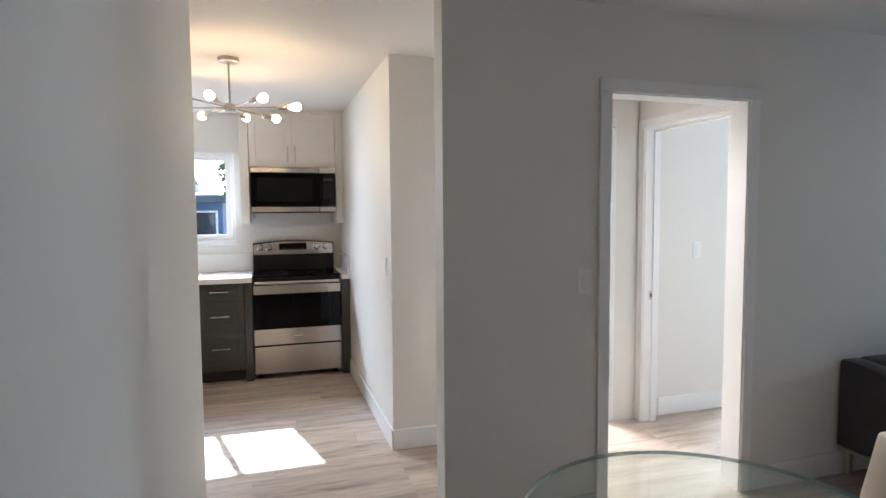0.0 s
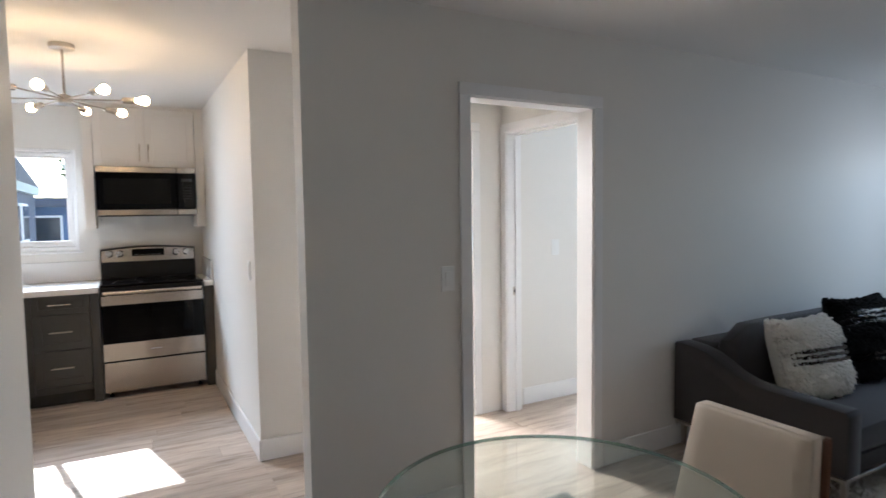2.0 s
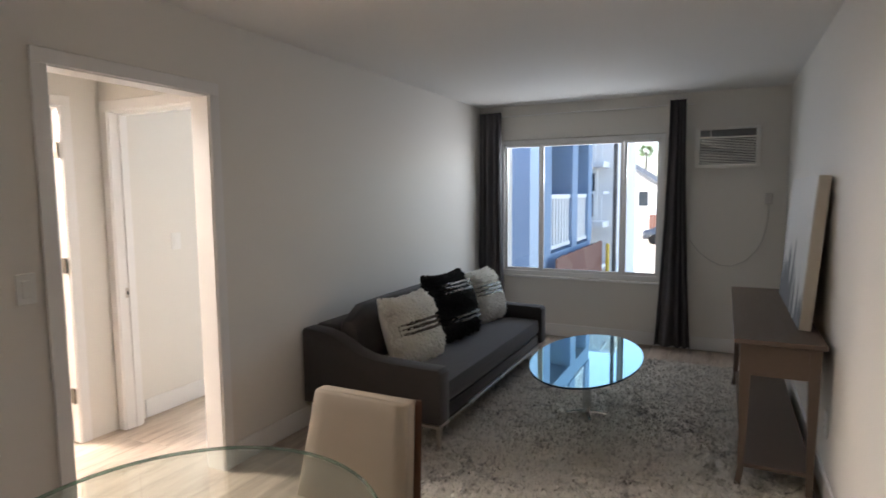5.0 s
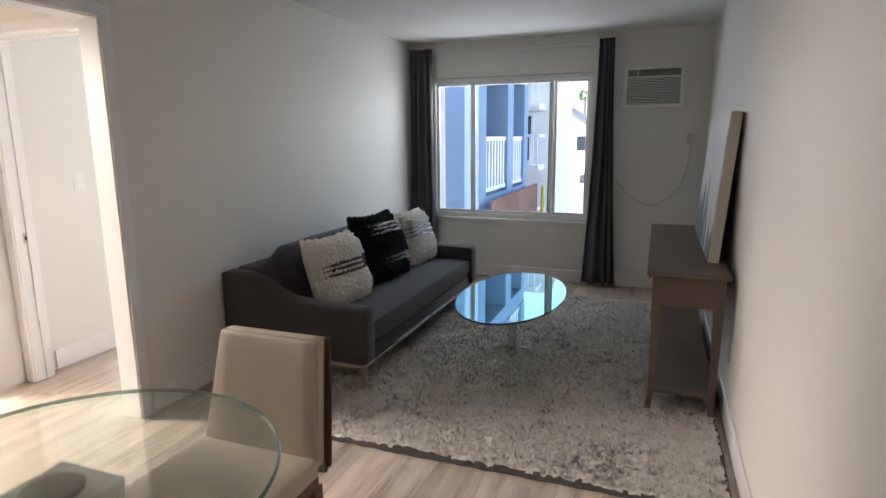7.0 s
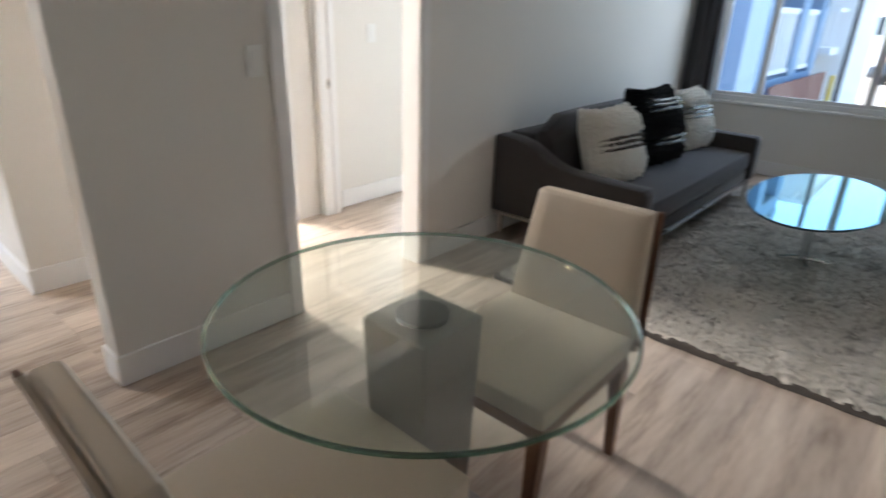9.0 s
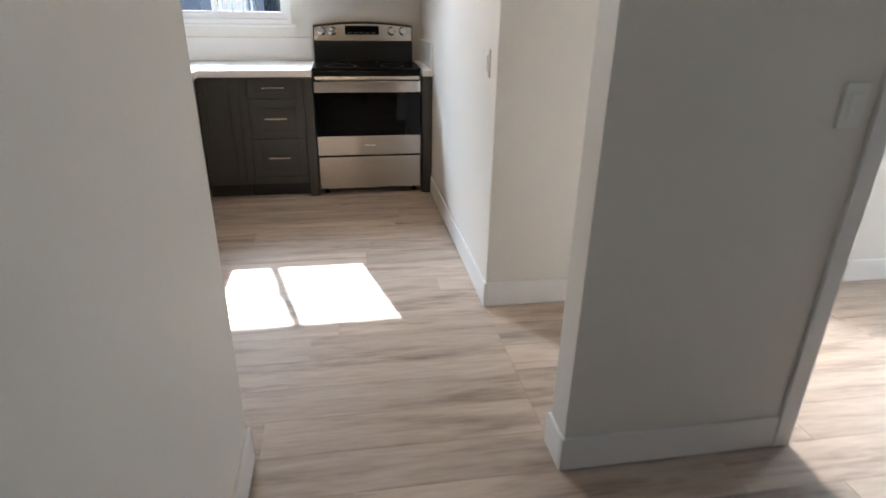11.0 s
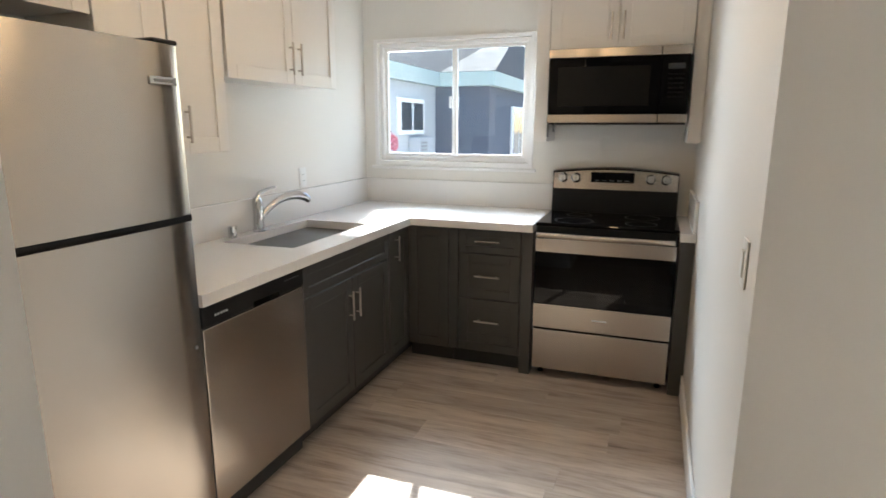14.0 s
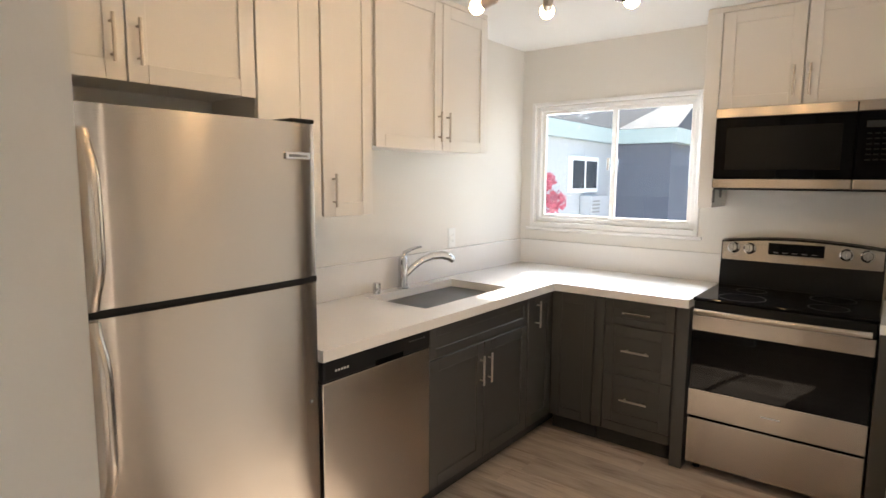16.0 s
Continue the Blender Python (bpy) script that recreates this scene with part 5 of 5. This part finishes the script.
def dining_chair():
    """Seat front at +x, built round the origin."""
    ob = thing("dining_chair", (0, 0, 0), "cream upholstered dining chair with walnut legs", "chair", "chairs round the table")
    w = 0.225

    def soft(a, b, shear, top):
        t = box(a, b)
        bmesh.ops.subdivide_edges(t, edges=t.edges[:], cuts=6, use_grid_fill=True)
        bmesh.ops.bevel(t, geom=[e for e in t.edges if e.calc_face_angle(0) > 1.0], offset=0.012, segments=2, affect="EDGES", profile=0.5)
        for v in t.verts:
            v.co.x += shear * max(0, v.co.z - 0.43)
            if top:
                v.co.y *= 1 - 0.15 * max(0, v.co.z - 0.44) / 0.40
        return t

    part("seat", soft((-0.23, -w, 0.415), (0.25, w, 0.478), 0, False), CREAM, ob, "cream padded seat", True)
    part("seat_frame", boxes(((-0.235, -w + 0.005, 0.375), (0.243, w - 0.005, 0.4145)), bev=0.004), WALNUT, ob)
    part("backrest", soft((-0.268, -w + 0.004, 0.44), (-0.215, w - 0.004, 0.832), -0.22, True), CREAM, ob, "cream padded backrest", True)
    part("back_panel", soft((-0.283, -w + 0.001, 0.40), (-0.2685, w - 0.001, 0.826), -0.22, True), CREAM, ob, "", True)
    part("side_rail", soft((-0.284, w + 0.0005, 0.425), (-0.270, w + 0.0045, 0.828), -0.22, True), WALNUT, ob, "thin walnut edge")
    for x, y, dx in ((0.215, -w + 0.03, 0.02), (0.215, w - 0.03, 0.02), (-0.235, -w + 0.03, -0.035), (-0.235, w - 0.03, -0.035)):
        t = bmesh.new()
        rows = []
        for z, h, o in ((0.002, 0.013, dx), (0.20, 0.017, dx * 0.5), (0.3748, 0.021, 0)):
            rows.append([t.verts.new((x + o + a * h, y + b * h, z)) for a, b in ((-1, -1), (1, -1), (1, 1), (-1, 1))])
        for p, q in zip(rows, rows[1:]):
            for i in range(4):
                t.faces.new((p[i], p[(i + 1) % 4], q[(i + 1) % 4], q[i]))
        t.faces.new(rows[0][::-1])
        t.faces.new(rows[-1])
        part("leg", t, WALNUT, ob, "tapered walnut leg")
    return ob


chair = dining_chair()
chair.matrix_basis = pose(1.520, 1.125, 0, 0, 0, 180)
chair_2 = copy_thing(chair, pose(0.752, 1.132, 0, 0, 0, -1))

# ---- bedroom glimpse ----
LINEN = mat("white_linen", (0.72, 0.73, 0.75), 0.85, vary=0.05, scale=6, grain=200, bump=0.1)
bed = thing("bed", (4.9, 4.8, 0.002), "bed with a white cover on a dark base", "bed")
part("base", box((4.20, 4.10, 0.002), (6.2, 5.60, 0.16), 0.01), KICK, bed, "dark bed base")
part("mattress", box((4.14, 4.04, 0.10), (6.2, 5.64, 0.56), 0.06, 3), LINEN, bed, "white bed cover", True)
DRESS = mat("blue_grey_paint", (0.25, 0.30, 0.36), 0.45, vary=0.06)
dresser = thing("dresser", (6.72, 6.2, 0.002), "blue-grey painted dresser with metal pulls", "dresser")
part("body", box((6.30, 5.35, 0.002), (6.80, 6.70, 1.02), 0.005), DRESS, dresser)
for r in range(4):
    for c in range(2):
        d = part("drawer", box((6.282, 5.38 + c * 0.655, 0.08 + r * 0.23), (6.2995, 6.01 + c * 0.655, 0.29 + r * 0.23), 0.004), DRESS, dresser)
        part("pull", tube([(6.268, 5.60 + c * 0.655, 0.19 + r * 0.23), (6.268, 5.80 + c * 0.655, 0.19 + r * 0.23)], 0.006, 8), NICKEL, d)

# ---- outside ----
STUCCO = mat("white_stucco", (0.86, 0.85, 0.83), 0.85, vary=0.05, scale=1.5, grain=60, bump=0.15)
GREYST = mat("pale_grey_stucco", (0.46, 0.49, 0.52), 0.85, vary=0.06, scale=1.5, grain=60, bump=0.15)
BLUEST = mat("blue_stucco", (0.085, 0.15, 0.27), 0.85, vary=0.06, scale=1.2, grain=60, bump=0.15)
# SLATE: the courtyard wall's shade as a dark colour; also the garden house's roof
SLATE = mat("shaded_wall_and_slate_roof", (0.10, 0.115, 0.15), 0.8, vary=0.1, scale=2, grain=50, bump=0.1)
ROOFM = mat("grey_shingles", (0.20, 0.20, 0.21), 0.9, vary=0.2, scale=4, grain=30, bump=0.3)
GROUND = mat("dusty_concrete", (0.34, 0.30, 0.26), 0.9, vary=0.15, scale=0.7, grain=14, bump=0.15)
FENCE = mat("red_brown_fence", (0.24, 0.11, 0.08), 0.8, vary=0.2, scale=3, grain=30, stretch=(6, 6, 1))
YELLOW = mat("yellow_paint", (0.70, 0.50, 0.06), 0.5, vary=0.1)
POLE = mat("dark_pole_wood", (0.10, 0.09, 0.085), 0.8, vary=0.2, stretch=(8, 8, 1))
CARP = mat("dark_car_paint", (0.03, 0.035, 0.05), 0.18, vary=0.05, coat=0.5, bump=0)
DARKGL = mat("dark_window", (0.04, 0.05, 0.06), 0.08, vary=0.1, bump=0)
FASCIA = mat("white_fascia", (0.88, 0.89, 0.88), 0.6, vary=0.04)
structure("foundation", box((-1.55, -0.61, -2.0), (7.21, 6.91, -0.102)), STUCCO, "pale stucco foundation wall of the house", "foundation")
structure("ground", boxes(((-300, -300, -2.5), (300, 300, -2.0))), GROUND, "dusty concrete ground around the house", "ground")


def house_window(ob, face, plane, u0, u1, z0, z1, split=True):
    w = part("window", panel(face, plane, u0, u1, z0, z1, 0.002, 0.05, 0.004), FASCIA, ob)
    mid = (u0 + u1) / 2
    for a, b in (((u0 + 0.06, mid - 0.03), (mid + 0.03, u1 - 0.06)) if split else ((u0 + 0.06, u1 - 0.06),)):
        part("pane", panel(face, plane, a, b, z0 + 0.06, z1 - 0.06, 0.0505, 0.056), DARKGL, w)


# courtyard wing seen from the kitchen
wing = thing("courtyard_house", (-4.0, 12.0, -2.0), "single-storey white courtyard house with one shade-coloured wall and wide fascia", "house")
YD, XW = 11.0, -2.74
part("wall", box((XW - 3.0, 7.6, -2.0), (XW, YD - 0.002, 2.06)), GREYST, wing, "white stucco wall")
# this wall's dark colour carries the shade it stands in
part("wall", box((XW - 3.0, YD, -2.0), (-1.85, YD + 8.0, 2.06)), SLATE, wing, "wall with its shade put into a slate grey colour")
part("fascia", boxes(((XW - 3.2, 7.4, 2.062), (XW + 0.12, YD - 0.12, 2.27)), ((XW - 3.2, YD - 0.118, 2.062), (-1.74, YD + 8.2, 2.27))), mat("pale_green_fascia", (0.42, 0.50, 0.48), 0.6, vary=0.05), wing, "pale green fascia board")
t = bmesh.new()
for (xa, ya), (xb, yb), top_z in (((XW - 3.2, 7.4), (XW + 0.12, YD + 8.2), 3.9), ((XW + 0.122, YD - 0.118), (-1.74, YD + 8.2), 3.0)):
    v = [t.verts.new(p) for p in ((xa, ya, 2.275), (xb, ya, 2.275), (xb, yb, 2.275), (xa, yb, 2.275), (xa + 0.3 * (xb - xa), ya + 2.2, top_z), (xb - 0.3 * (xb - xa), ya + 2.2, top_z), (xb - 0.3 * (xb - xa), yb - 2, top_z), (xa + 0.3 * (xb - xa), yb - 2, top_z))]
    for q in ((0, 1, 5, 4), (1, 2, 6, 5), (2, 3, 7, 6), (3, 0, 4, 7), (4, 5, 6, 7), (3, 2, 1, 0)):
        t.faces.new([v[i] for i in q])
part("roof", t, mat("dark_slate_shingles", (0.035, 0.042, 0.055), 0.9, vary=0.25, scale=4, grain=30, bump=0.3), wing, "low dark slate shingle roof")
house_window(wing, "x+", XW, 9.50, 10.40, 1.34, 1.84)
unit = part("wall_air_conditioner", panel("x+", XW, 9.90, 10.46, 1.02, 1.30, 0.002, 0.18, 0.01), GREYST, wing, "pale wall air conditioner")
for k in range(4):
    part("slat", panel("x+", XW + 0.18, 9.94, 10.18, 1.06 + k * 0.05, 1.085 + k * 0.05, 0.001, 0.008), GREYP, unit)
for k in range(4):
    house_window(wing, "x+", -1.85, YD + 1.4 + k * 1.3, YD + 2.4 + k * 1.3, 0.9, 1.8)


def leaf_crown(rng, blobs, count, size):
    """Many small leaf cards scattered in overlapping clumps."""
    tv, tf = [], []
    for k in range(count):
        c, r = blobs[rng.randrange(len(blobs))]
        d = Vector((rng.gauss(0, 1), rng.gauss(0, 1), rng.gauss(0, 1))).normalized() * r * rng.random() ** 0.4
        p = Vector(c) + d
        a = Vector((rng.uniform(-1, 1), rng.uniform(-1, 1), rng.uniform(-1, 1))).normalized()
        b = a.orthogonal().normalized()
        s = size * rng.uniform(0.6, 1.3)
        i = len(tv)
        tv += [p - a * s, p + b * s * 0.45, p + a * s, p - b * s * 0.45]
        tf.append((i, i + 1, i + 2, i + 3))
    return tv, tf


def plant(name, label, category, at, trunk, blobs, count, size, material, bark):
    root = thing(name, at, label, category)
    part("trunk", tube(trunk, [0.09 * (1 - 0.7 * i / (len(trunk) - 1)) for i in range(len(trunk))], 8), bark, root, "", True)
    tv, tf = leaf_crown(random.Random(len(name) + count), blobs, count, size)
    me = bpy.data.meshes.new("crown")
    me.from_pydata([tuple(Vector(v) - Vector(at)) for v in tv], [], tf)
    me.materials.append(material)
    o = new("crown", me)
    o.parent = root
    return root


PINK = mat("pink_bracts", (0.55, 0.11, 0.16), 0.7, vary=0.3, scale=8)
LEAF = mat("green_leaves", (0.07, 0.12, 0.04), 0.6, vary=0.3, scale=5)
plant("flowering_shrub", "red flowering shrub against the white wall", "shrub", (-2.55, 8.62, -2.0), [(-2.55, 8.62, -2.0), (-2.53, 8.65, 0.3), (-2.57, 8.62, 0.7)],
      [((-2.55, 8.64, 0.95), 0.17), ((-2.52, 8.72, 1.25), 0.14), ((-2.56, 8.6, 1.5), 0.11), ((-2.58, 8.58, 0.4), 0.22)], 800, 0.035, PINK, POLE)
plant("courtyard_tree", "small green tree behind the courtyard house", "tree", (-0.4, 15.5, -2.0), [(-0.4, 15.5, -2.0), (-0.42, 15.5, 1.2), (-0.35, 15.55, 2.4), (-0.4, 15.5, 3.2)],
      [((-0.4, 15.5, 2.6), 0.6), ((-0.2, 15.7, 3.2), 0.5), ((-0.6, 15.4, 3.6), 0.45), ((-0.4, 15.5, 1.9), 0.45)], 2600, 0.09, LEAF, POLE)

# low blue house behind the courtyard
shed = thing("garden_house", (-3.0, 22.0, -2.0), "low blue-painted house behind the courtyard tree", "house")
part("wall", box((-6.0, 20.0, -2.0), (-1.16, 25.0, 1.77)), BLUEST, shed)
part("roof", box((-6.3, 19.6, 1.77), (-0.91, 25.4, 2.02), 0.02), SLATE, shed, "dark slate roof")
for k in range(3):
    house_window(shed, "y-", 20.0, -1.16 - 0.9 - k * 1.1, -1.16 - 0.15 - k * 1.1, 0.52, 1.52, False)

# blue apartment house beside the living room
BX, BY, BE = 8.6, 2.45, 12.0
apt = thing("apartment_house", (10.6, 5.0, -2.0), "blue stucco apartment house with white balconies", "house")
# lighter copy of the blue stucco: light on the fronts put into the colour
LITBLUE = mat("lit_blue_stucco", (0.26, 0.37, 0.52), 0.85, vary=0.05, scale=1.5, grain=60, bump=0.12)
part("wall", box((BX, BY + 0.22, -2.0), (BX + 0.40, 9.0, 6.6)), BLUEST, apt, "blue stucco wall")
part("wall", box((BX + 0.402, BY + 1.1, -2.0), (BE, 9.0, 6.6)), BLUEST, apt, "blue stucco wall")
for nm, a, b in (("corner_post", (BX, BY, -2.0), (BX + 0.40, BY + 0.218, 6.6)), ("floor_band", (BX + 0.402, BY + 0.02, 2.45), (BE, BY + 1.098, 2.75)), ("floor_band", (BX + 0.402, BY + 0.02, 5.0), (BE, BY + 1.098, 5.25)), ("floor_band", (BX + 0.402, BY + 0.02, 0.28), (BE, BY + 1.097, 0.55)),
                 ("pier", (10.35, BY, 0.552), (10.75, BY + 1.098, 2.448)), ("pier", (10.35, BY, 2.752), (10.75, BY + 1.098, 4.998)), ("pier", (11.65, BY, 0.552), (BE, BY + 1.098, 2.448)), ("pier", (11.65, BY, 2.752), (BE, BY + 1.098, 4.998))):
    part(nm, box(a, b), LITBLUE, apt, "blue stucco front, paler to show it lit")
part("roof", box((BX - 0.3, BY - 0.3, 6.602), (BE + 0.3, 9.2, 6.8)), FASCIA, apt, "white flat roof edge")
for z in (0.55, 2.75):
    for a, b in ((BX + 0.46, 10.34), (10.76, 11.64)):
        rail = part("balcony_rail", boxes(((a, BY + 0.03, z + 0.86), (b, BY + 0.09, z + 0.93)), ((a, BY + 0.03, z + 0.06), (b, BY + 0.09, z + 0.12))), FASCIA, apt, "white balcony rail")
        n = int((b - a) / 0.16)
        for i in range(n):
            u = a + (i + 0.5) * (b - a) / n
            part("baluster", box((u - 0.045, BY + 0.045, z + 0.12), (u + 0.045, BY + 0.075, z + 0.86)), FASCIA, rail)
house_window(apt, "y-", BY + 1.1, 9.3, 10.2, 1.1, 2.3)
house_window(apt, "y-", BY + 1.1, 11.0, 11.9, 1.1, 2.3)
fence = thing("board_fence", (10.6, 2.3, -2.0), "red-brown board fence below the balconies", "fence")
for i in range(22):
    u = BX + 0.1 + i * 0.16
    part("board", box((u, 2.27, -2.0), (u + 0.15, 2.295, 0.52 + 0.01 * (i % 3))), FENCE, fence)
part("rail", box((BX + 0.1, 2.296, 0.2), (BX + 3.6, 2.33, 0.28)), FENCE, fence)

wh = thing("white_apartment_house", (15.3, 5.5, -2.0), "white apartment house with railed balconies", "house")
part("wall", box((13.6, 2.29, -2.0), (17.0, 10.0, 2.9)), STUCCO, wh)
part("roof", box((13.5, 2.2, 2.902), (17.1, 10.1, 3.0)), FASCIA, wh)
for z in (-0.85, 0.75, 2.05):
    bal = part("balcony", boxes(((12.9, 2.40, z), (13.598, 3.6, z + 0.12)), ((12.9, 2.40, z + 0.72), (12.95, 3.6, z + 0.78)), ((12.95, 2.40, z + 0.72), (13.598, 2.45, z + 0.78))), FASCIA, wh)
    for i in range(8):
        part("baluster", box((12.905, 2.43 + i * 0.14, z + 0.12), (12.945, 2.47 + i * 0.14, z + 0.72)), FASCIA, bal)
    if z < 2:
        house_window(wh, "x-", 13.6, 2.65, 3.6, z + 0.15, z + 1.25)

gable = thing("gabled_house", (52.0, 9.5, -2.0), "white gabled house across the street", "house")
GY, GZ = 9.5, 5.05


def gable_prism(x0, x1, half, eave, ridge, low):
    t = bmesh.new()
    rows = [[t.verts.new((x, GY + dy, z)) for dy, z in ((-half, low), (-half, eave), (0, ridge), (half, eave), (half, low))] for x in (x0, x1)]
    for i in range(5):
        t.faces.new((rows[0][i], rows[0][(i + 1) % 5], rows[1][(i + 1) % 5], rows[1][i]))
    t.faces.new(rows[0][::-1])
    t.faces.new(rows[1])
    return t


part("wall", gable_prism(48.0, 58.0, 5.0, GZ - 3.25, GZ - 0.02, -2.0), STUCCO, gable)
for s in (-1, 1):
    t = bmesh.new()
    rows = [[t.verts.new((x, GY + s * dy, z)) for dy, z in ((0, GZ), (5.5, GZ - 3.52), (5.5, GZ - 3.30), (0, GZ + 0.22))] for x in (47.5, 58.5)]
    for i in range(4):
        t.faces.new((rows[0][i], rows[0][(i + 1) % 4], rows[1][(i + 1) % 4], rows[1][i]))
    t.faces.new(rows[0][::-1])
    t.faces.new(rows[1])
    bmesh.ops.recalc_face_normals(t, faces=t.faces)
    part("roof", t, ROOFM, gable, "grey shingle roof slope")
house_window(gable, "x-", 48.0, 5.45, 6.25, 0.36, 1.6, False)
house_window(gable, "x-", 48.0, 8.2, 9.6, 0.3, 1.6)
yard = thing("yard_fence", (44.5, 3.0, -2.0), "weathered board fence beside the parked car", "fence")
for i in range(24):
    part("board", box((44.5, -1.0 + i * 0.25, -2.0), (44.53, -0.76 + i * 0.25, -0.15)), FENCE, yard)
pole = thing("utility_pole", (12.6, 2.10, -2.0), "dark wooden utility pole", "utility pole")
part("post", tube([(12.6, 2.10, -2.0), (12.6, 2.10, 9.0)], [0.045, 0.040], 10), POLE, pole, "", True)
part("crossarm", box((12.53, 1.3, 7.9), (12.67, 2.9, 8.05)), POLE, pole)
for x, y, h in ((12.2, 2.16, 2.45), (12.6, 2.42, 2.2), (21.0, 2.05, 1.4), (23.0, 2.1, 1.4)):
    whole("bollard", lathe([(0.04, 0), (0.04, h), (0.03, h + 0.02), (0, h + 0.03)], (x, y, -2.0), seg=12), YELLOW, "yellow painted steel post", "bollard", "yellow posts")

# parked car
car = thing("parked_car", (42.0, 3.0, -2.0), "dark parked car across the yard", "car")
prof = [(-2.0, 0.35), (-2.05, 0.62), (-1.9, 0.82), (-1.0, 0.92), (-0.45, 1.36), (0.85, 1.40), (1.55, 0.98), (1.98, 0.92), (2.05, 0.5), (2.0, 0.32)]
t = bmesh.new()
ra = [t.verts.new((42.0 + 0.82 * (0.82 if z > 1.0 else 1), 3.0 + y, z - 2.0)) for y, z in prof]
rb = [t.verts.new((42.0 - 0.82 * (0.82 if z > 1.0 else 1), 3.0 + y, z - 2.0)) for y, z in prof]
for i in range(len(prof)):
    j = (i + 1) % len(prof)
    t.faces.new((ra[i], ra[j], rb[j], rb[i]))
t.faces.new(ra)
t.faces.new(rb[::-1])
bmesh.ops.recalc_face_normals(t, faces=t.faces)
bmesh.ops.bevel(t, geom=t.edges[:], offset=0.05, segments=2, affect="EDGES", profile=0.5)
part("body", t, CARP, car, "", True)
part("side_glass", boxes(((41.26, 2.55, -1.06), (41.30, 3.15, -0.72)), ((41.26, 3.20, -1.06), (41.30, 3.85, -0.70))), DARKGL, car)
for y in (-1.3, 1.3):
    for x in (41.18, 42.82):
        wheel = part("wheel", lathe([(0.16, -0.1), (0.31, -0.1), (0.33, -0.06), (0.33, 0.06), (0.31, 0.1), (0.16, 0.1)], (x, 3.0 + y, -1.67), (1, 0, 0), 20), BLACKP, car, "", True)
        part("rim", lathe([(0, -0.09), (0.20, -0.095), (0.21, 0), (0.20, 0.095), (0, 0.09)], (x, 3.0 + y, -1.67), (1, 0, 0), 16), CHROME, wheel, "", True)

# palm
palm = thing("palm_tree", (100.0, 11.85, -2.0), "tall fan palm with a ragged crown", "palm tree")
part("trunk", tube([(100.0, 11.85, -2.0), (100.1, 11.9, 3.0), (100.0, 11.85, 8.0)], [0.25, 0.2, 0.18], 10), POLE, palm, "", True)
rp = random.Random(5)
tv, tf = [], []
for k in range(110):
    a, e = rp.uniform(0, 6.28), rp.uniform(-0.9, 1.1)
    d = Vector((math.cos(a) * math.cos(e), math.sin(a) * math.cos(e), math.sin(e)))
    s = d.orthogonal().normalized()
    o = Vector((100.0, 11.85, 8.05))
    for f in range(7):
        q = (f - 3) * 0.16
        tip = o + d * rp.uniform(1.1, 1.7) + s * q * 1.6 + Vector((0, 0, -0.15 * abs(q)))
        b = o + d * 0.6
        i = len(tv)
        tv += [b - s * 0.03, b + s * 0.03, tip]
        tf.append((i, i + 1, i + 2))
me = bpy.data.meshes.new("crown")
me.from_pydata([tuple(v - Vector((100.0, 11.85, -2.0))) for v in tv], [], tf)
me.materials.append(LEAF)
o = new("crown", me)
o.parent = palm

# ---- floor planks ----
floor = structure("floor", box((-1.56, -0.62, -0.10), (7.22, 6.92, -0.0065)), SUBFLOOR, "grey-brown oak plank floor", "floor")
ROOT[floor.name] = Vector((0, 0, 0))
rng = random.Random(4)
PW, PL = 0.182, 1.215


def plank(x0, x1, y0, y1):
    t = box((x0 + 0.0003, y0 + 0.0003, -0.0062), (x1 - 0.0003, y1 - 0.0003, 0.0), 0.0007)
    part("plank", t, FLOOR, floor)


def plank_field(xa, xb, ya, yb, seed):
    r = random.Random(seed)
    y = ya
    while y < yb - 0.01:
        x = xa - r.random() * PL
        while x < xb:
            a, b = max(x, xa), min(x + PL, xb)
            if b - a > 0.02:
                plank(a, b, y, min(y + PW, yb))
            x += PL
        y += PW


plank_field(-0.16, 6.17, -0.45, 2.462, 1)
plank_field(-1.40, 0.85, 2.462, 6.01, 2)
plank_field(0.85, 7.08, 2.462, 3.542, 3)
structure("floor_rooms", boxes(((0.97, 3.5425, -0.0062), (7.08, 6.78, -0.0005))), FLOOR, "plank floor of the rooms behind", "floor")
